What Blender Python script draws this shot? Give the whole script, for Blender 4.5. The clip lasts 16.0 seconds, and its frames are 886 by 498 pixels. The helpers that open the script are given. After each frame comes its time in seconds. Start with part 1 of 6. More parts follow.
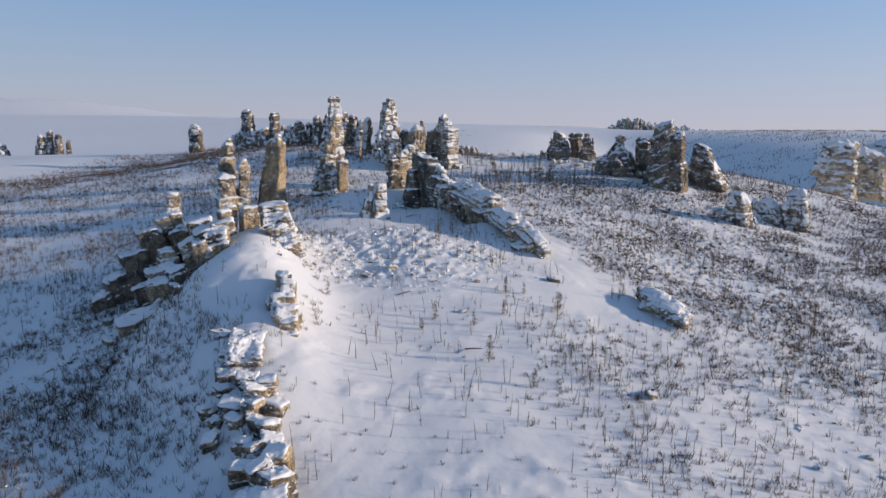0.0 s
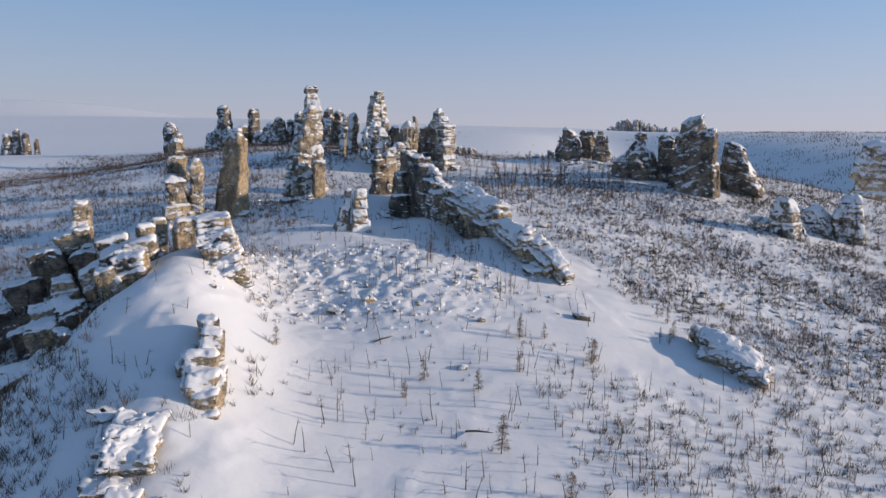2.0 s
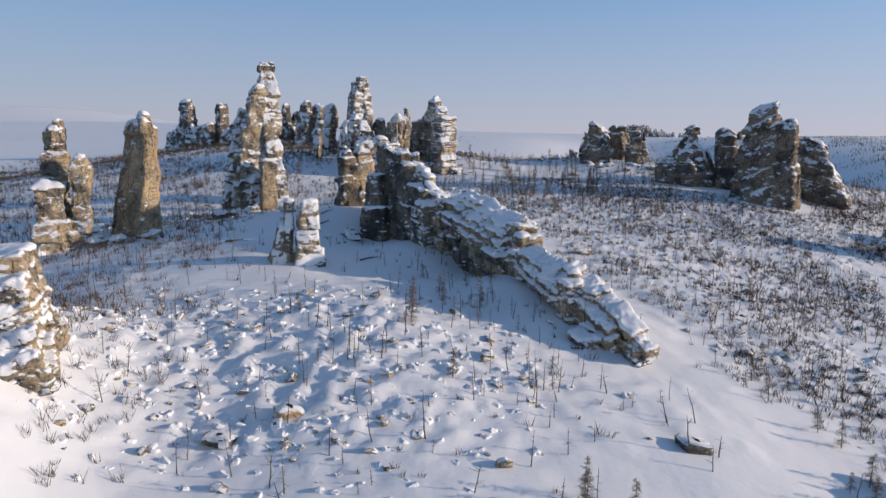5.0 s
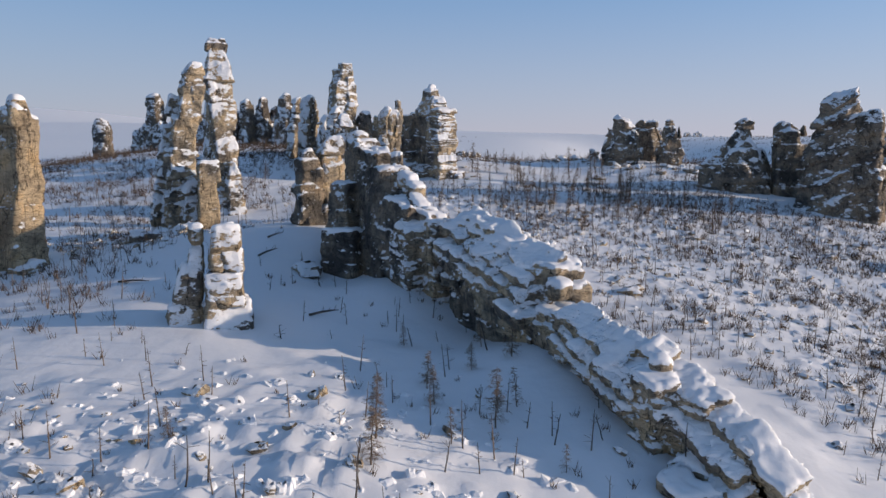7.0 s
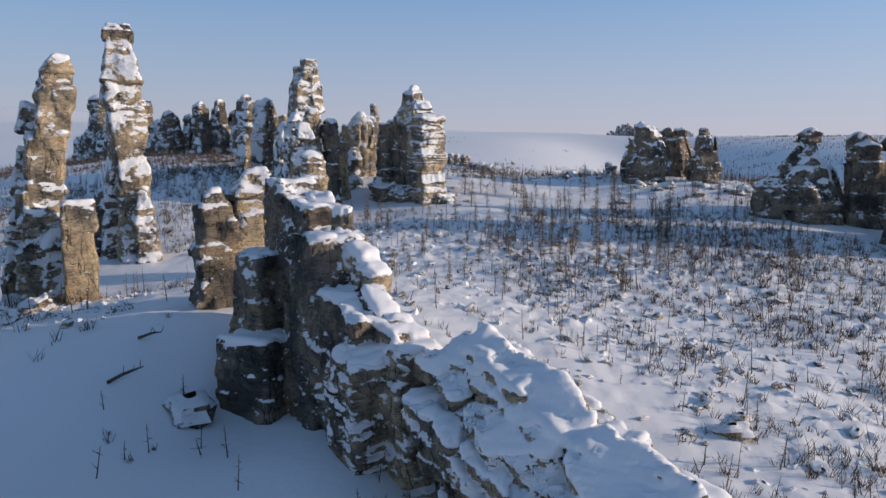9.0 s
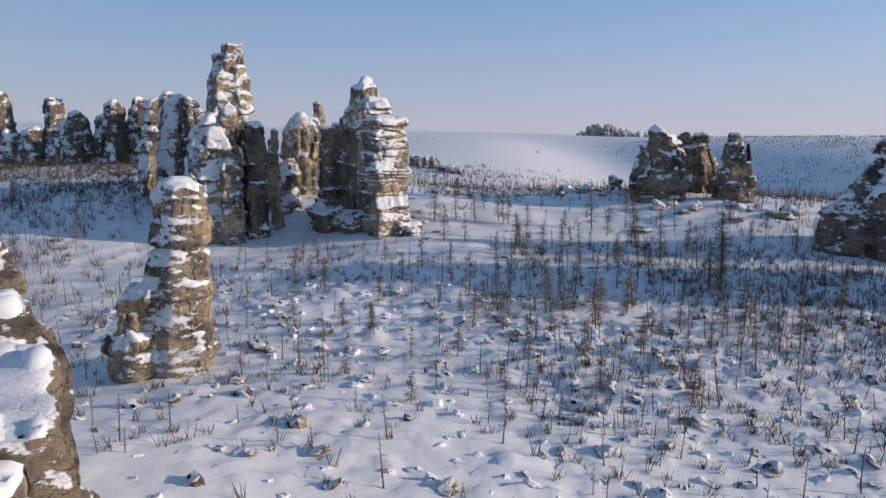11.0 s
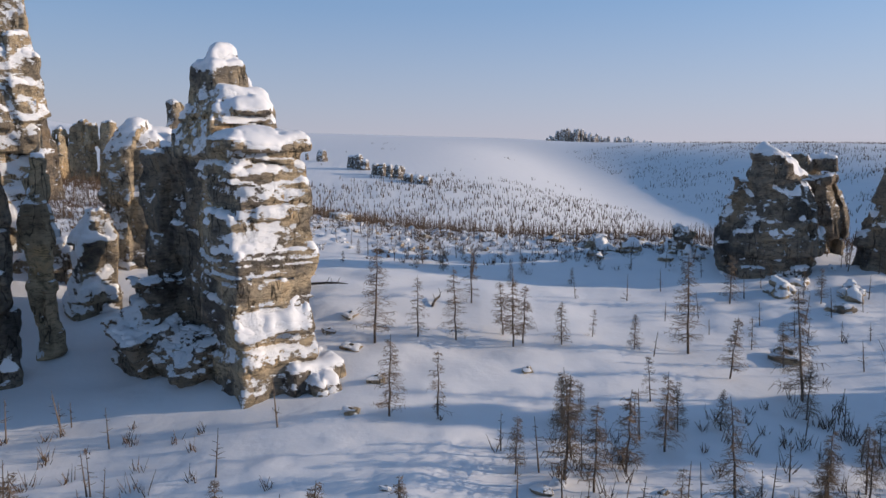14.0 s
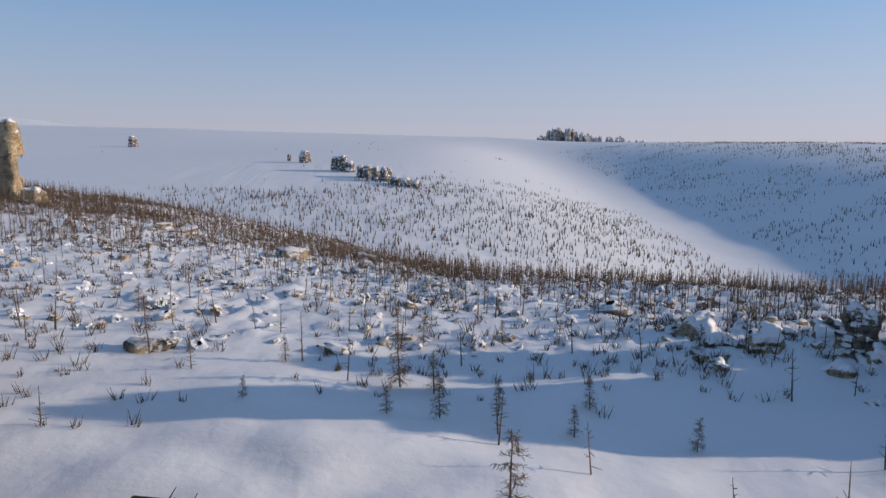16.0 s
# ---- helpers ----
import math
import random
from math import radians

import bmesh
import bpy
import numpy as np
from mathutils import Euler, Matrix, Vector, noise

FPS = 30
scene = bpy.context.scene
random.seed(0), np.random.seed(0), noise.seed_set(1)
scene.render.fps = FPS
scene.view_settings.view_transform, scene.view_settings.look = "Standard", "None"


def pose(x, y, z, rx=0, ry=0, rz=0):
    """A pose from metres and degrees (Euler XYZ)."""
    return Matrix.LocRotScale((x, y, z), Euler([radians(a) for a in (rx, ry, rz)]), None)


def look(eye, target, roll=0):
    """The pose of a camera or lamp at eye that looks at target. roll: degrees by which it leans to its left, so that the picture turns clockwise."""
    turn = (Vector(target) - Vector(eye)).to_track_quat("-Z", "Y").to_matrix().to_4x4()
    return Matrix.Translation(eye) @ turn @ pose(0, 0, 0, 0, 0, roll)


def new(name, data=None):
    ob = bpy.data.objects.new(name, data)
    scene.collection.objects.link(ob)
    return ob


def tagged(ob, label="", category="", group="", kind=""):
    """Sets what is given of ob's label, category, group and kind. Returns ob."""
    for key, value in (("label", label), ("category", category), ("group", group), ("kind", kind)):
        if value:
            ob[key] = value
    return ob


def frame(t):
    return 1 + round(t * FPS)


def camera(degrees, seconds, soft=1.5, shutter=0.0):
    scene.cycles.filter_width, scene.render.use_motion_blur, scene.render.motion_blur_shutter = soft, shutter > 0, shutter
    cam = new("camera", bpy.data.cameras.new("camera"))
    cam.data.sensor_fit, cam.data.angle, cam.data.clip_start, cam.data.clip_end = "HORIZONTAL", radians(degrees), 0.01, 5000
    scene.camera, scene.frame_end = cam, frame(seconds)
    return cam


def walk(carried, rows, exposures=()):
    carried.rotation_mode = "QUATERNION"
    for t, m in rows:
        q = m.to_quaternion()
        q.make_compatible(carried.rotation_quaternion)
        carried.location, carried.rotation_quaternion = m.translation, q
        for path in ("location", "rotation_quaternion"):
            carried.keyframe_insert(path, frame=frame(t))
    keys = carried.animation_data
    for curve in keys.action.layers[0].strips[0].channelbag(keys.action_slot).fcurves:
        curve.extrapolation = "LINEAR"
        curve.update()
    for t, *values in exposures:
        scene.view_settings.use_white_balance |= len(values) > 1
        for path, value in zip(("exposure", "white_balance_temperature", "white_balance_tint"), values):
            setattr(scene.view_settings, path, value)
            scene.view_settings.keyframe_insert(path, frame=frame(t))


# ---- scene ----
cam = camera(64.2, 16.0)
METRES, EYE, TILT, LEAN, TURN = 200.0, 24.0, -9.5, 0.0, 0.0
ROWS = [
    (0.0, 0.0, 0.0, 0.0, 0.0, -0.0, -0.0),
    (0.5, 0.0001, 0.03, 0.0032, -0.08, 0.02, -0.01),
    (1.0, 0.0007, 0.0625, 0.0068, -0.16, 0.05, -0.02),
    (1.5, 0.0013, 0.0926, 0.0102, -0.22, 0.1, -0.02),
    (2.0, 0.0021, 0.1254, 0.0139, -0.27, 0.17, -0.04),
    (2.5, 0.0029, 0.1557, 0.0174, -0.3, 0.25, -0.03),
    (3.0, 0.0036, 0.188, 0.0207, -0.3, 0.37, -0.01),
    (3.5, 0.0041, 0.2177, 0.0236, -0.28, 0.47, -0.04),
    (6.0, 0.0094, 0.3726, 0.0391, -0.02, 0.77, -0.03),
    (6.5, 0.01, 0.4016, 0.0436, 0.01, 0.75, -0.0),
    (7.0, 0.0106, 0.4332, 0.0498, -0.02, 0.74, 0.01),
    (7.5, 0.0111, 0.4625, 0.0573, -0.07, 0.73, 0.02),
    (8.0, 0.0115, 0.4938, 0.0658, -0.14, 0.73, 0.07),
    (8.5, 0.012, 0.5224, 0.0732, -0.45, 0.72, 0.12),
    (9.0, 0.0126, 0.553, 0.0808, -0.95, 0.64, 0.27),
    (11.5, 0.0203, 0.7029, 0.1119, -4.05, 0.61, 0.83),
    (12.0, 0.023, 0.7356, 0.1189, -4.63, 0.61, 0.92),
    (12.5, 0.0259, 0.7656, 0.1253, -4.98, 0.7, 0.95),
    (13.0, 0.0289, 0.7977, 0.1325, -5.12, 0.76, 0.97),
    (13.5, 0.0317, 0.8274, 0.1388, -5.35, 0.87, 1.05),
    (14.0, 0.0347, 0.8594, 0.1451, -6.02, 0.89, 1.03),
    (14.5, 0.0375, 0.8887, 0.1514, -6.39, 0.88, 1.06),
    (15.0, 0.0405, 0.9206, 0.158, -6.55, 0.85, 1.1),
    (15.5, 0.0435, 0.9506, 0.1636, -6.71, 0.83, 1.18),
    (16.0, 0.0469, 0.9823, 0.1696, -6.89, 0.81, 1.16),
]
walk(cam, [(t, pose(0, 0, EYE, TILT, LEAN, TURN) @ pose(METRES * x, METRES * y, METRES * z, 90 + pitch, roll, yaw)) for t, x, y, z, yaw, pitch, roll in ROWS])

# ---- sky, sun, exposure ----
SUN_EL, SUN_AZ = 12.8, 93.0          # degrees above the horizon; degrees clockwise from the +y axis
SUN_TO = Vector((math.sin(radians(SUN_AZ)) * math.cos(radians(SUN_EL)), math.cos(radians(SUN_AZ)) * math.cos(radians(SUN_EL)), math.sin(radians(SUN_EL))))
world = bpy.data.worlds.new("winter_sky")
scene.world = world
world.use_nodes = True
wn = world.node_tree
sky = wn.nodes.new("ShaderNodeTexSky")
sky.sky_type, sky.sun_disc = "NISHITA", False
sky.sun_elevation, sky.sun_rotation = radians(SUN_EL), radians(SUN_AZ)
sky.altitude, sky.air_density, sky.dust_density, sky.ozone_density = 400, 1.0, 0.6, 2.5
# ice haze: pale lavender along the horizon, clearing upwards
aim = wn.nodes.new("ShaderNodeTexCoord")
high = wn.nodes.new("ShaderNodeSeparateXYZ")
wn.links.new(aim.outputs["Generated"], high.inputs[0])
haze = wn.nodes.new("ShaderNodeValToRGB")
thin = wn.nodes.new("ShaderNodeValToRGB")
for n, stops in ((haze, ((0.0, (3.2, 3.2, 3.85)), (0.05, (2.7, 3.0, 4.0)), (0.18, (1.55, 2.42, 4.15)))), (thin, ((0.0, (0.95,) * 3), (0.16, (0.72,) * 3), (0.6, (0.0,) * 3)))):
    n.color_ramp.elements.new(0.5)
    for el, (p, c) in zip(n.color_ramp.elements, stops):
        el.position, el.color = p, (*c, 1)
    wn.links.new(high.outputs[2], n.inputs[0])
veil = wn.nodes.new("ShaderNodeMix")
veil.data_type = "RGBA"
wn.links.new(thin.outputs[0], veil.inputs[0])
wn.links.new(sky.outputs[0], veil.inputs[6])
# the haze is a little brighter towards the sun
glow = wn.nodes.new("ShaderNodeMath")
glow.operation = "MULTIPLY_ADD"
wn.links.new(high.outputs[0], glow.inputs[0])
glow.inputs[1].default_value, glow.inputs[2].default_value = 0.16, 0.96
tone = wn.nodes.new("ShaderNodeVectorMath")
tone.operation = "SCALE"
wn.links.new(haze.outputs[0], tone.inputs[0])
wn.links.new(glow.outputs[0], tone.inputs["Scale"])
wn.links.new(tone.outputs[0], veil.inputs[7])
wn.links.new(veil.outputs[2], wn.nodes["Background"].inputs[0])
wn.nodes["Background"].inputs[1].default_value = 0.19
sun = new("sun", bpy.data.lights.new("sun", "SUN"))
sun.data.energy, sun.data.angle, sun.data.color = 4.8, radians(0.6), (1.0, 0.80, 0.62)
sun.matrix_world = look(SUN_TO * 300, (0, 0, 0))
scene.view_settings.exposure = -0.30


# ---- noise on arrays ----
PERM = np.random.RandomState(7).permutation(256)
PERM = np.concatenate([PERM, PERM, PERM]).astype(np.int32)
GRAD = np.random.RandomState(9).normal(size=(256, 3))
GRAD /= np.linalg.norm(GRAD, axis=1)[:, None]
GRAD_X, GRAD_Y, GRAD_Z = np.ascontiguousarray(GRAD.T.astype(np.float32))


def perlin(x, y, z):
    """Gradient noise, about -0.7 to 0.7, for arrays of one shape."""
    x, y, z = np.broadcast_arrays(np.asarray(x, np.float32), np.asarray(y, np.float32), np.asarray(z, np.float32))
    fx, fy, fz = np.floor(x), np.floor(y), np.floor(z)
    xi, yi, zi = (q.astype(np.int32) & 255 for q in (fx, fy, fz))
    xf, yf, zf = x - fx, y - fy, z - fz
    fade = lambda t: t * t * t * (t * (t * 6 - 15) + 10)
    u, v, w = fade(xf), fade(yf), fade(zf)
    total = 0.0
    for dx in (0, 1):
        px = PERM[xi + dx]
        for dy in (0, 1):
            py = PERM[px + yi + dy]
            wxy = (u if dx else 1 - u) * (v if dy else 1 - v)
            for dz in (0, 1):
                h = PERM[py + zi + dz]
                total = total + (GRAD_X[h] * (xf - dx) + GRAD_Y[h] * (yf - dy) + GRAD_Z[h] * (zf - dz)) * wxy * (w if dz else 1 - w)
    return total


def fbm(x, y, z, octaves=3):
    return sum(perlin(x * 2 ** k + 17 * k, y * 2 ** k + 5 * k, z * 2 ** k) / 2 ** k for k in range(octaves))


def smooth(a, b, x):
    t = np.clip((np.asarray(x, float) - a) / (b - a), 0, 1)
    return t * t * (3 - 2 * t)


# ---- lie of the land ----
HILLS = (
    (0.7, 2.6, 2.9, -2.4, -2.5, 3.7, 3.0, 2.8, 1.1),
    (1.1, 4.2, 3.6, 1.5, 4.3, 0.8, -7.0, -1.9, 2.3),
    (-1.4, -3.5, -6.2, -3.3, -1.2, 4.9, 5.7, 3.8, 2.7),
    (1.8, -0.2, 4.6, 12.8, -0.7, 0.9, 5.2, 2.4, 1.8),
    (2.6, 1.0, -0.9, 1.4, -1.8, 5.8, -0.5, -3.8, 0.2),
    (-2.5, -2.5, -1.6, 0.7, -1.2, 9.5, 4.3, -4.4, -2.5),
    (-1.2, 1.0, 3.4, 0.5, -5.8, 1.5, 1.3, -5.6, -4.2),
    (-0.1, 0.4, 0.5, -0.7, -0.6, 2.1, -0.1, -3.3, -2.3)
)
SWELLS = (
    (-26, 93, 5.0, 7), (-28, 86, 3.4, 6), (-18, 74, 1.9, 6), (-20, 67, 2.9, 5), (-14, 60, 0.7, 6), (-29, 105, 5.0, 7), (-23, 80, 1.0, 6), (-37, 96, -0.6, 7), (-9, 153, 1.8, 9), (57, 181, 0.9, 14), (39, 222, 0.8, 12), (-17, 151, 0.5, 8), (-25, 225, 1.4, 14), (88, 173, -1.3, 12), (-13, 206, -1.5, 10), (-28, 178, -1.4, 12), (-19, 99, -2.0, 7), (-32, 76, -1.4, 7), (4, 136, -1.5, 9), (-24, 64, -1.4, 6), (20, 100, 0.1, 9), (-4, 112, 0.5, 9), (-19.2, 84, 1.8, 3.2), (-19.2, 75, 1.8, 3.0), (-28, 78, -0.8, 4), (-17, 60, 0.8, 2.6), (-25, 98, 1.0, 4), (-1, 138, 1.3, 4), (8, 127, 1.8, 4), (11, 121, 1.0, 4), (-7, 144, -1.5, 3.5), (-20, 72, -1.2, 3.2), (-20, 84, -0.4, 3.2), (-20, 90, 0.6, 3.2), (-24, 72, 1.1, 3.2), (-24, 78, 1.3, 3.2), (-28, 72, 1.7, 3.2), (-28, 78, 0.6, 3.2), (-28, 84, -0.9, 3.2), (-32, 72, 1.5, 3.2), (-32, 78, 2.4, 3.2), (-32, 84, 1.0, 3.2), (6, 217, 0.9, 6.5), (27, 212, -0.9, 9)
)


def land(x, y):
    """The height of the ground without its small relief."""
    x, y = np.asarray(x, float), np.asarray(y, float)
    near = -12.16 + -0.54 * x / 100 + 5.51 * y / 100
    for i, row in enumerate(HILLS):
        for j, a in enumerate(row):
            near = near + a * np.exp(-((x + 175 - 50 * i) ** 2 + (y - 43.75 * j) ** 2) / 4608)
    for cx, cy, a, s in SWELLS:
        near = near + a * np.exp(-((x - cx) ** 2 + (y - cy) ** 2) / (2 * s * s))
    # the far slope, the stream valley and the plateau behind
    far = 32 - 48 * np.exp(-np.maximum(y - 350, 0) / 430.0) + 12 * smooth(100, 900, -x) * smooth(900, 2200, y)
    valley = 190 + 0.10 * (y - 500)
    far = far - 27 * np.exp(-((x - valley) / 95) ** 2) * smooth(150, 420, y) * (1 - smooth(700, 1500, y))
    far = far - 25 * smooth(0, 420, x - valley) * smooth(500, 2500, y) + 10 * smooth(30, 260, x - valley) * (1 - smooth(600, 1600, y))
    far = far + 150 * smooth(2600, 4400, y) * smooth(1000, 2600, -x)
    far = far + 4 * perlin(x / 300, y / 300, 0.5)
    far = far + 38 * smooth(800, 1500, y) * np.minimum(y, 2000) / 1500 * (0.257 - np.clip(x / np.maximum(y, 500), -0.2, 0.8))
    edge = y + 0.9 * np.maximum(x, 0) - 0.25 * np.maximum(-x, 0)
    w = smooth(315, 430, edge)
    w = np.maximum(w, smooth(190, 330, x))
    w = np.maximum(w, smooth(230, 420, -x) * 0.8)
    return near * (1 - w) + far * w


def rubble(x, y):
    """Where frost-broken stones lie under the snow, 0 to 1."""
    a = smooth(21, 30, x + 0.5 * np.maximum(y - 126, 0)) * smooth(108, 122, y) * (1 - smooth(175, 205, y))
    b = 1.3 * np.exp(-((x + 9) ** 2 / 300 + (y - 109) ** 2 / 130))
    c = smooth(226, 240, y + 0.25 * x) * (1 - smooth(320, 350, y)) * smooth(-30, -5, x)
    d = smooth(20, 45, x) * (1 - smooth(95, 130, y)) * 0.6
    e = np.exp(-((x + 2) ** 2 / 400 + (y - 186) ** 2 / 70)) + smooth(30, 42, -x) * 0.55 + np.exp(-((x + 30) ** 2 / 160 + (y - 157) ** 2 / 60))
    e = e + 0.9 * np.exp(-((x - 4) ** 2 / 320 + (y - 166) ** 2 / 150))
    return np.clip(a + b + c + d + e, 0, 1)


def ground_at(x, y):
    """The height of the snow's surface, drifts and lumps included."""
    x, y = np.asarray(x, float), np.asarray(y, float)
    h = land(x, y)
    near = 1 - smooth(300, 900, np.hypot(x, y - 150))
    h = h + near * (0.55 * perlin(x / 14, y / 10, 3.3) + 0.22 * perlin(x / 5, y / 3.4, 8.1))
    glade = np.exp(-(((x - 10) / 22) ** 2 + ((y - 214) / 15) ** 2))
    h = h + glade * (0.7 * np.abs(perlin(x / 9, y / 5, 12.4)) + 0.35 * perlin(x / 3.5, y / 2.2, 3.9))
    r = rubble(x, y) * (0.55 + 0.9 * np.clip(perlin(x / 9, y / 9, 4.4) + 0.3, 0, 1))
    lumps = np.abs(perlin(x / 1.2, y / 1.2, 1.2)) * 0.75 + 0.5 * np.abs(perlin(x / 0.62, y / 0.62, 6.2))
    tussocks = np.clip(perlin(x / 2.2, y / 2.2, 9.7) + 0.5 * perlin(x / 1.0, y / 1.0, 2.7), 0, 1) * smooth(-0.25, 0.25, perlin(x / 17, y / 13, 7.7)) * smooth(0.05, 0.9, np.hypot((x + 2) / 26, (y - 96) / 34))
    broken = np.exp(-((x + 8) ** 2 / 260 + (y - 109) ** 2 / 110)) * smooth(-0.05, 0.25, perlin(x / 1.5, y / 1.5, 3.1)) * (0.30 + 0.5 * np.abs(perlin(x / 0.7, y / 0.7, 5.5)))
    return h + near * (r * lumps * 0.85 + 0.40 * tussocks + broken)


# ---- materials ----
def material(name, rough=0.8):
    m = bpy.data.materials.new(name)
    m.use_nodes = True
    nt = m.node_tree
    b = nt.nodes["Principled BSDF"]
    b.inputs["Roughness"].default_value = rough
    return m, nt, b


def node(nt, kind, links=(), **values):
    n = nt.nodes.new(kind)
    for k, v in values.items():
        n.inputs[k.replace("_", " ")].default_value = v
    for out, name in links:
        nt.links.new(out, n.inputs[name])
    return n


def maths(nt, op, *values):
    n = nt.nodes.new("ShaderNodeMath")
    n.operation = op
    for i, v in enumerate(values):
        if isinstance(v, (int, float)):
            n.inputs[i].default_value = v
        else:
            nt.links.new(v, n.inputs[i])
    return n.outputs[0]


def ramp(nt, fac, stops):
    n = nt.nodes.new("ShaderNodeValToRGB")
    e = n.color_ramp.elements
    while len(e) < len(stops):
        e.new(0.5)
    for el, (pos, col) in zip(e, stops):
        el.position, el.color = pos, (*col, 1)
    nt.links.new(fac, n.inputs[0])
    return n.outputs[0]


def mix(nt, fac, a, b):
    n = nt.nodes.new("ShaderNodeMix")
    n.data_type = "RGBA"
    for i, v in ((0, fac), (6, a), (7, b)):
        if isinstance(v, tuple):
            n.inputs[i].default_value = (*v, 1)
        elif isinstance(v, (int, float)):
            n.inputs[i].default_value = v
        else:
            nt.links.new(v, n.inputs[i])
    return n.outputs[2]


def snow_material():
    m, nt, b = material("snow", 0.62)
    pos = nt.nodes.new("ShaderNodeNewGeometry").outputs["Position"]
    big = node(nt, "ShaderNodeTexNoise", [(pos, "Vector")], Scale=0.12, Detail=4.0)
    fine = node(nt, "ShaderNodeTexNoise", [(pos, "Vector")], Scale=1.1, Detail=4.0, Roughness=0.5)
    grain = node(nt, "ShaderNodeTexNoise", [(pos, "Vector")], Scale=14.0, Detail=3.0)
    col = mix(nt, big.outputs[0], (0.80, 0.82, 0.86), (0.89, 0.90, 0.92))
    nt.links.new(col, b.inputs["Base Color"])
    h = maths(nt, "ADD", maths(nt, "MULTIPLY", fine.outputs[0], 0.55), maths(nt, "MULTIPLY", grain.outputs[0], 0.04))
    bump = node(nt, "ShaderNodeBump", [(h, "Height")], Strength=0.42, Distance=0.22)
    nt.links.new(bump.outputs[0], b.inputs["Normal"])
    b.inputs["Specular IOR Level"].default_value = 0.25
    return m


def rock_material(name, tan, grey, frost, wind=(-0.25, -0.8), more=0.0, blotch=2.3):
    """Weathered granite: tan where it is fresh, grey where it is old, layered, cracked and blotched with black lichen,
    with frost and snow caught on rough faces that point up or into the wind."""
    m, nt, b = material(name, 0.9)
    geo = nt.nodes.new("ShaderNodeNewGeometry")
    pos, nor = geo.outputs["Position"], geo.outputs["Normal"]

    def cloud(scale, detail, rough, stretch=(1, 1, 1), turn=(0, 0, 0)):
        at = node(nt, "ShaderNodeMapping", [(pos, "Vector")])
        at.inputs["Scale"].default_value, at.inputs["Rotation"].default_value = stretch, turn
        return node(nt, "ShaderNodeTexNoise", [(at.outputs[0], "Vector")], Scale=scale, Detail=detail, Roughness=rough).outputs[0]

    big = cloud(0.38, 6.0, 0.66)
    layers = cloud(1.0, 7.0, 0.66, (0.5, 0.5, 2.4), (0.06, 0.1, 0.0))
    runs = cloud(1.0, 5.0, 0.6, (1.7, 1.7, 0.25))
    speck = cloud(4.0, 8.0, 0.75)
    lichen = cloud(1.4, 7.0, 0.7)
    one = node(nt, "ShaderNodeObjectInfo")
    warm = (tan[0] * 1.1, tan[1] * 0.99, tan[2] * 0.84)
    base = ramp(nt, big, [(0.38, tuple(c * 0.9 for c in grey)), (0.46, tuple(0.4 * c + 0.6 * g for c, g in zip(tan, grey))), (0.54, tan), (0.66, warm)])
    base = mix(nt, maths(nt, "MULTIPLY", one.outputs["Random"], 0.2), base, tuple(c * 1.1 for c in grey))
    base = mix(nt, maths(nt, "MULTIPLY", ramp(nt, lichen, [(0.54, (0, 0, 0)), (0.66, (1, 1, 1))]), 0.5), base, (0.07, 0.072, 0.066))
    base = mix(nt, maths(nt, "MULTIPLY", ramp(nt, runs, [(0.56, (0, 0, 0)), (0.70, (1, 1, 1))]), 0.28), base, (0.06, 0.055, 0.05))
    base = mix(nt, maths(nt, "MULTIPLY", ramp(nt, layers, [(0.34, (1, 1, 1)), (0.42, (0, 0, 0))]), 0.45), base, (0.045, 0.04, 0.035))
    base = mix(nt, maths(nt, "MULTIPLY", ramp(nt, speck, [(0.34, (1, 1, 1)), (0.45, (0, 0, 0))]), 0.35), base, tuple(c * 0.4 for c in grey))
    # cracks
    at = node(nt, "ShaderNodeMapping", [(pos, "Vector")])
    at.inputs["Scale"].default_value, at.inputs["Rotation"].default_value = (0.30, 0.30, 0.42), (0.25, 0.3, 0.6)
    wob = nt.nodes.new("ShaderNodeMix")
    wob.data_type = "VECTOR"
    nt.links.new(at.outputs[0], wob.inputs[4])
    wcol = node(nt, "ShaderNodeTexNoise", [(pos, "Vector")], Scale=1.3, Detail=4.0)
    nt.links.new(wcol.outputs["Color"], wob.inputs[5])
    wob.inputs[0].default_value = 0.4
    crack = node(nt, "ShaderNodeTexVoronoi", [(wob.outputs[1], "Vector")], Scale=1.0)
    crack.feature = "DISTANCE_TO_EDGE"
    cr = ramp(nt, crack.outputs["Distance"], [(0.0, (0, 0, 0)), (0.035, (1, 1, 1))])
    base = mix(nt, maths(nt, "MULTIPLY", maths(nt, "SUBTRACT", 1.0, cr), 0.3), base, (0.03, 0.027, 0.024))
    # thin joints, level and upright
    for lines, wide, dark in ((layers, 0.013, 0.85), (cloud(0.55, 4.0, 0.55, (1.0, 1.0, 0.22), (0.05, 0.1, 0.4)), 0.010, 0.9)):
        off = maths(nt, "ABSOLUTE", maths(nt, "SUBTRACT", lines, 0.5))
        joint = ramp(nt, off, [(0.0, (1, 1, 1)), (wide, (0, 0, 0))])
        base = mix(nt, maths(nt, "MULTIPLY", joint, dark), base, (0.022, 0.02, 0.018))
        cr = maths(nt, "SUBTRACT", cr, joint)
    # snow and frost caught on the stone
    split = node(nt, "ShaderNodeSeparateXYZ", [(nor, "Vector")])
    blow = maths(nt, "ADD", maths(nt, "MULTIPLY", split.outputs[0], wind[0]), maths(nt, "MULTIPLY", split.outputs[1], wind[1]))
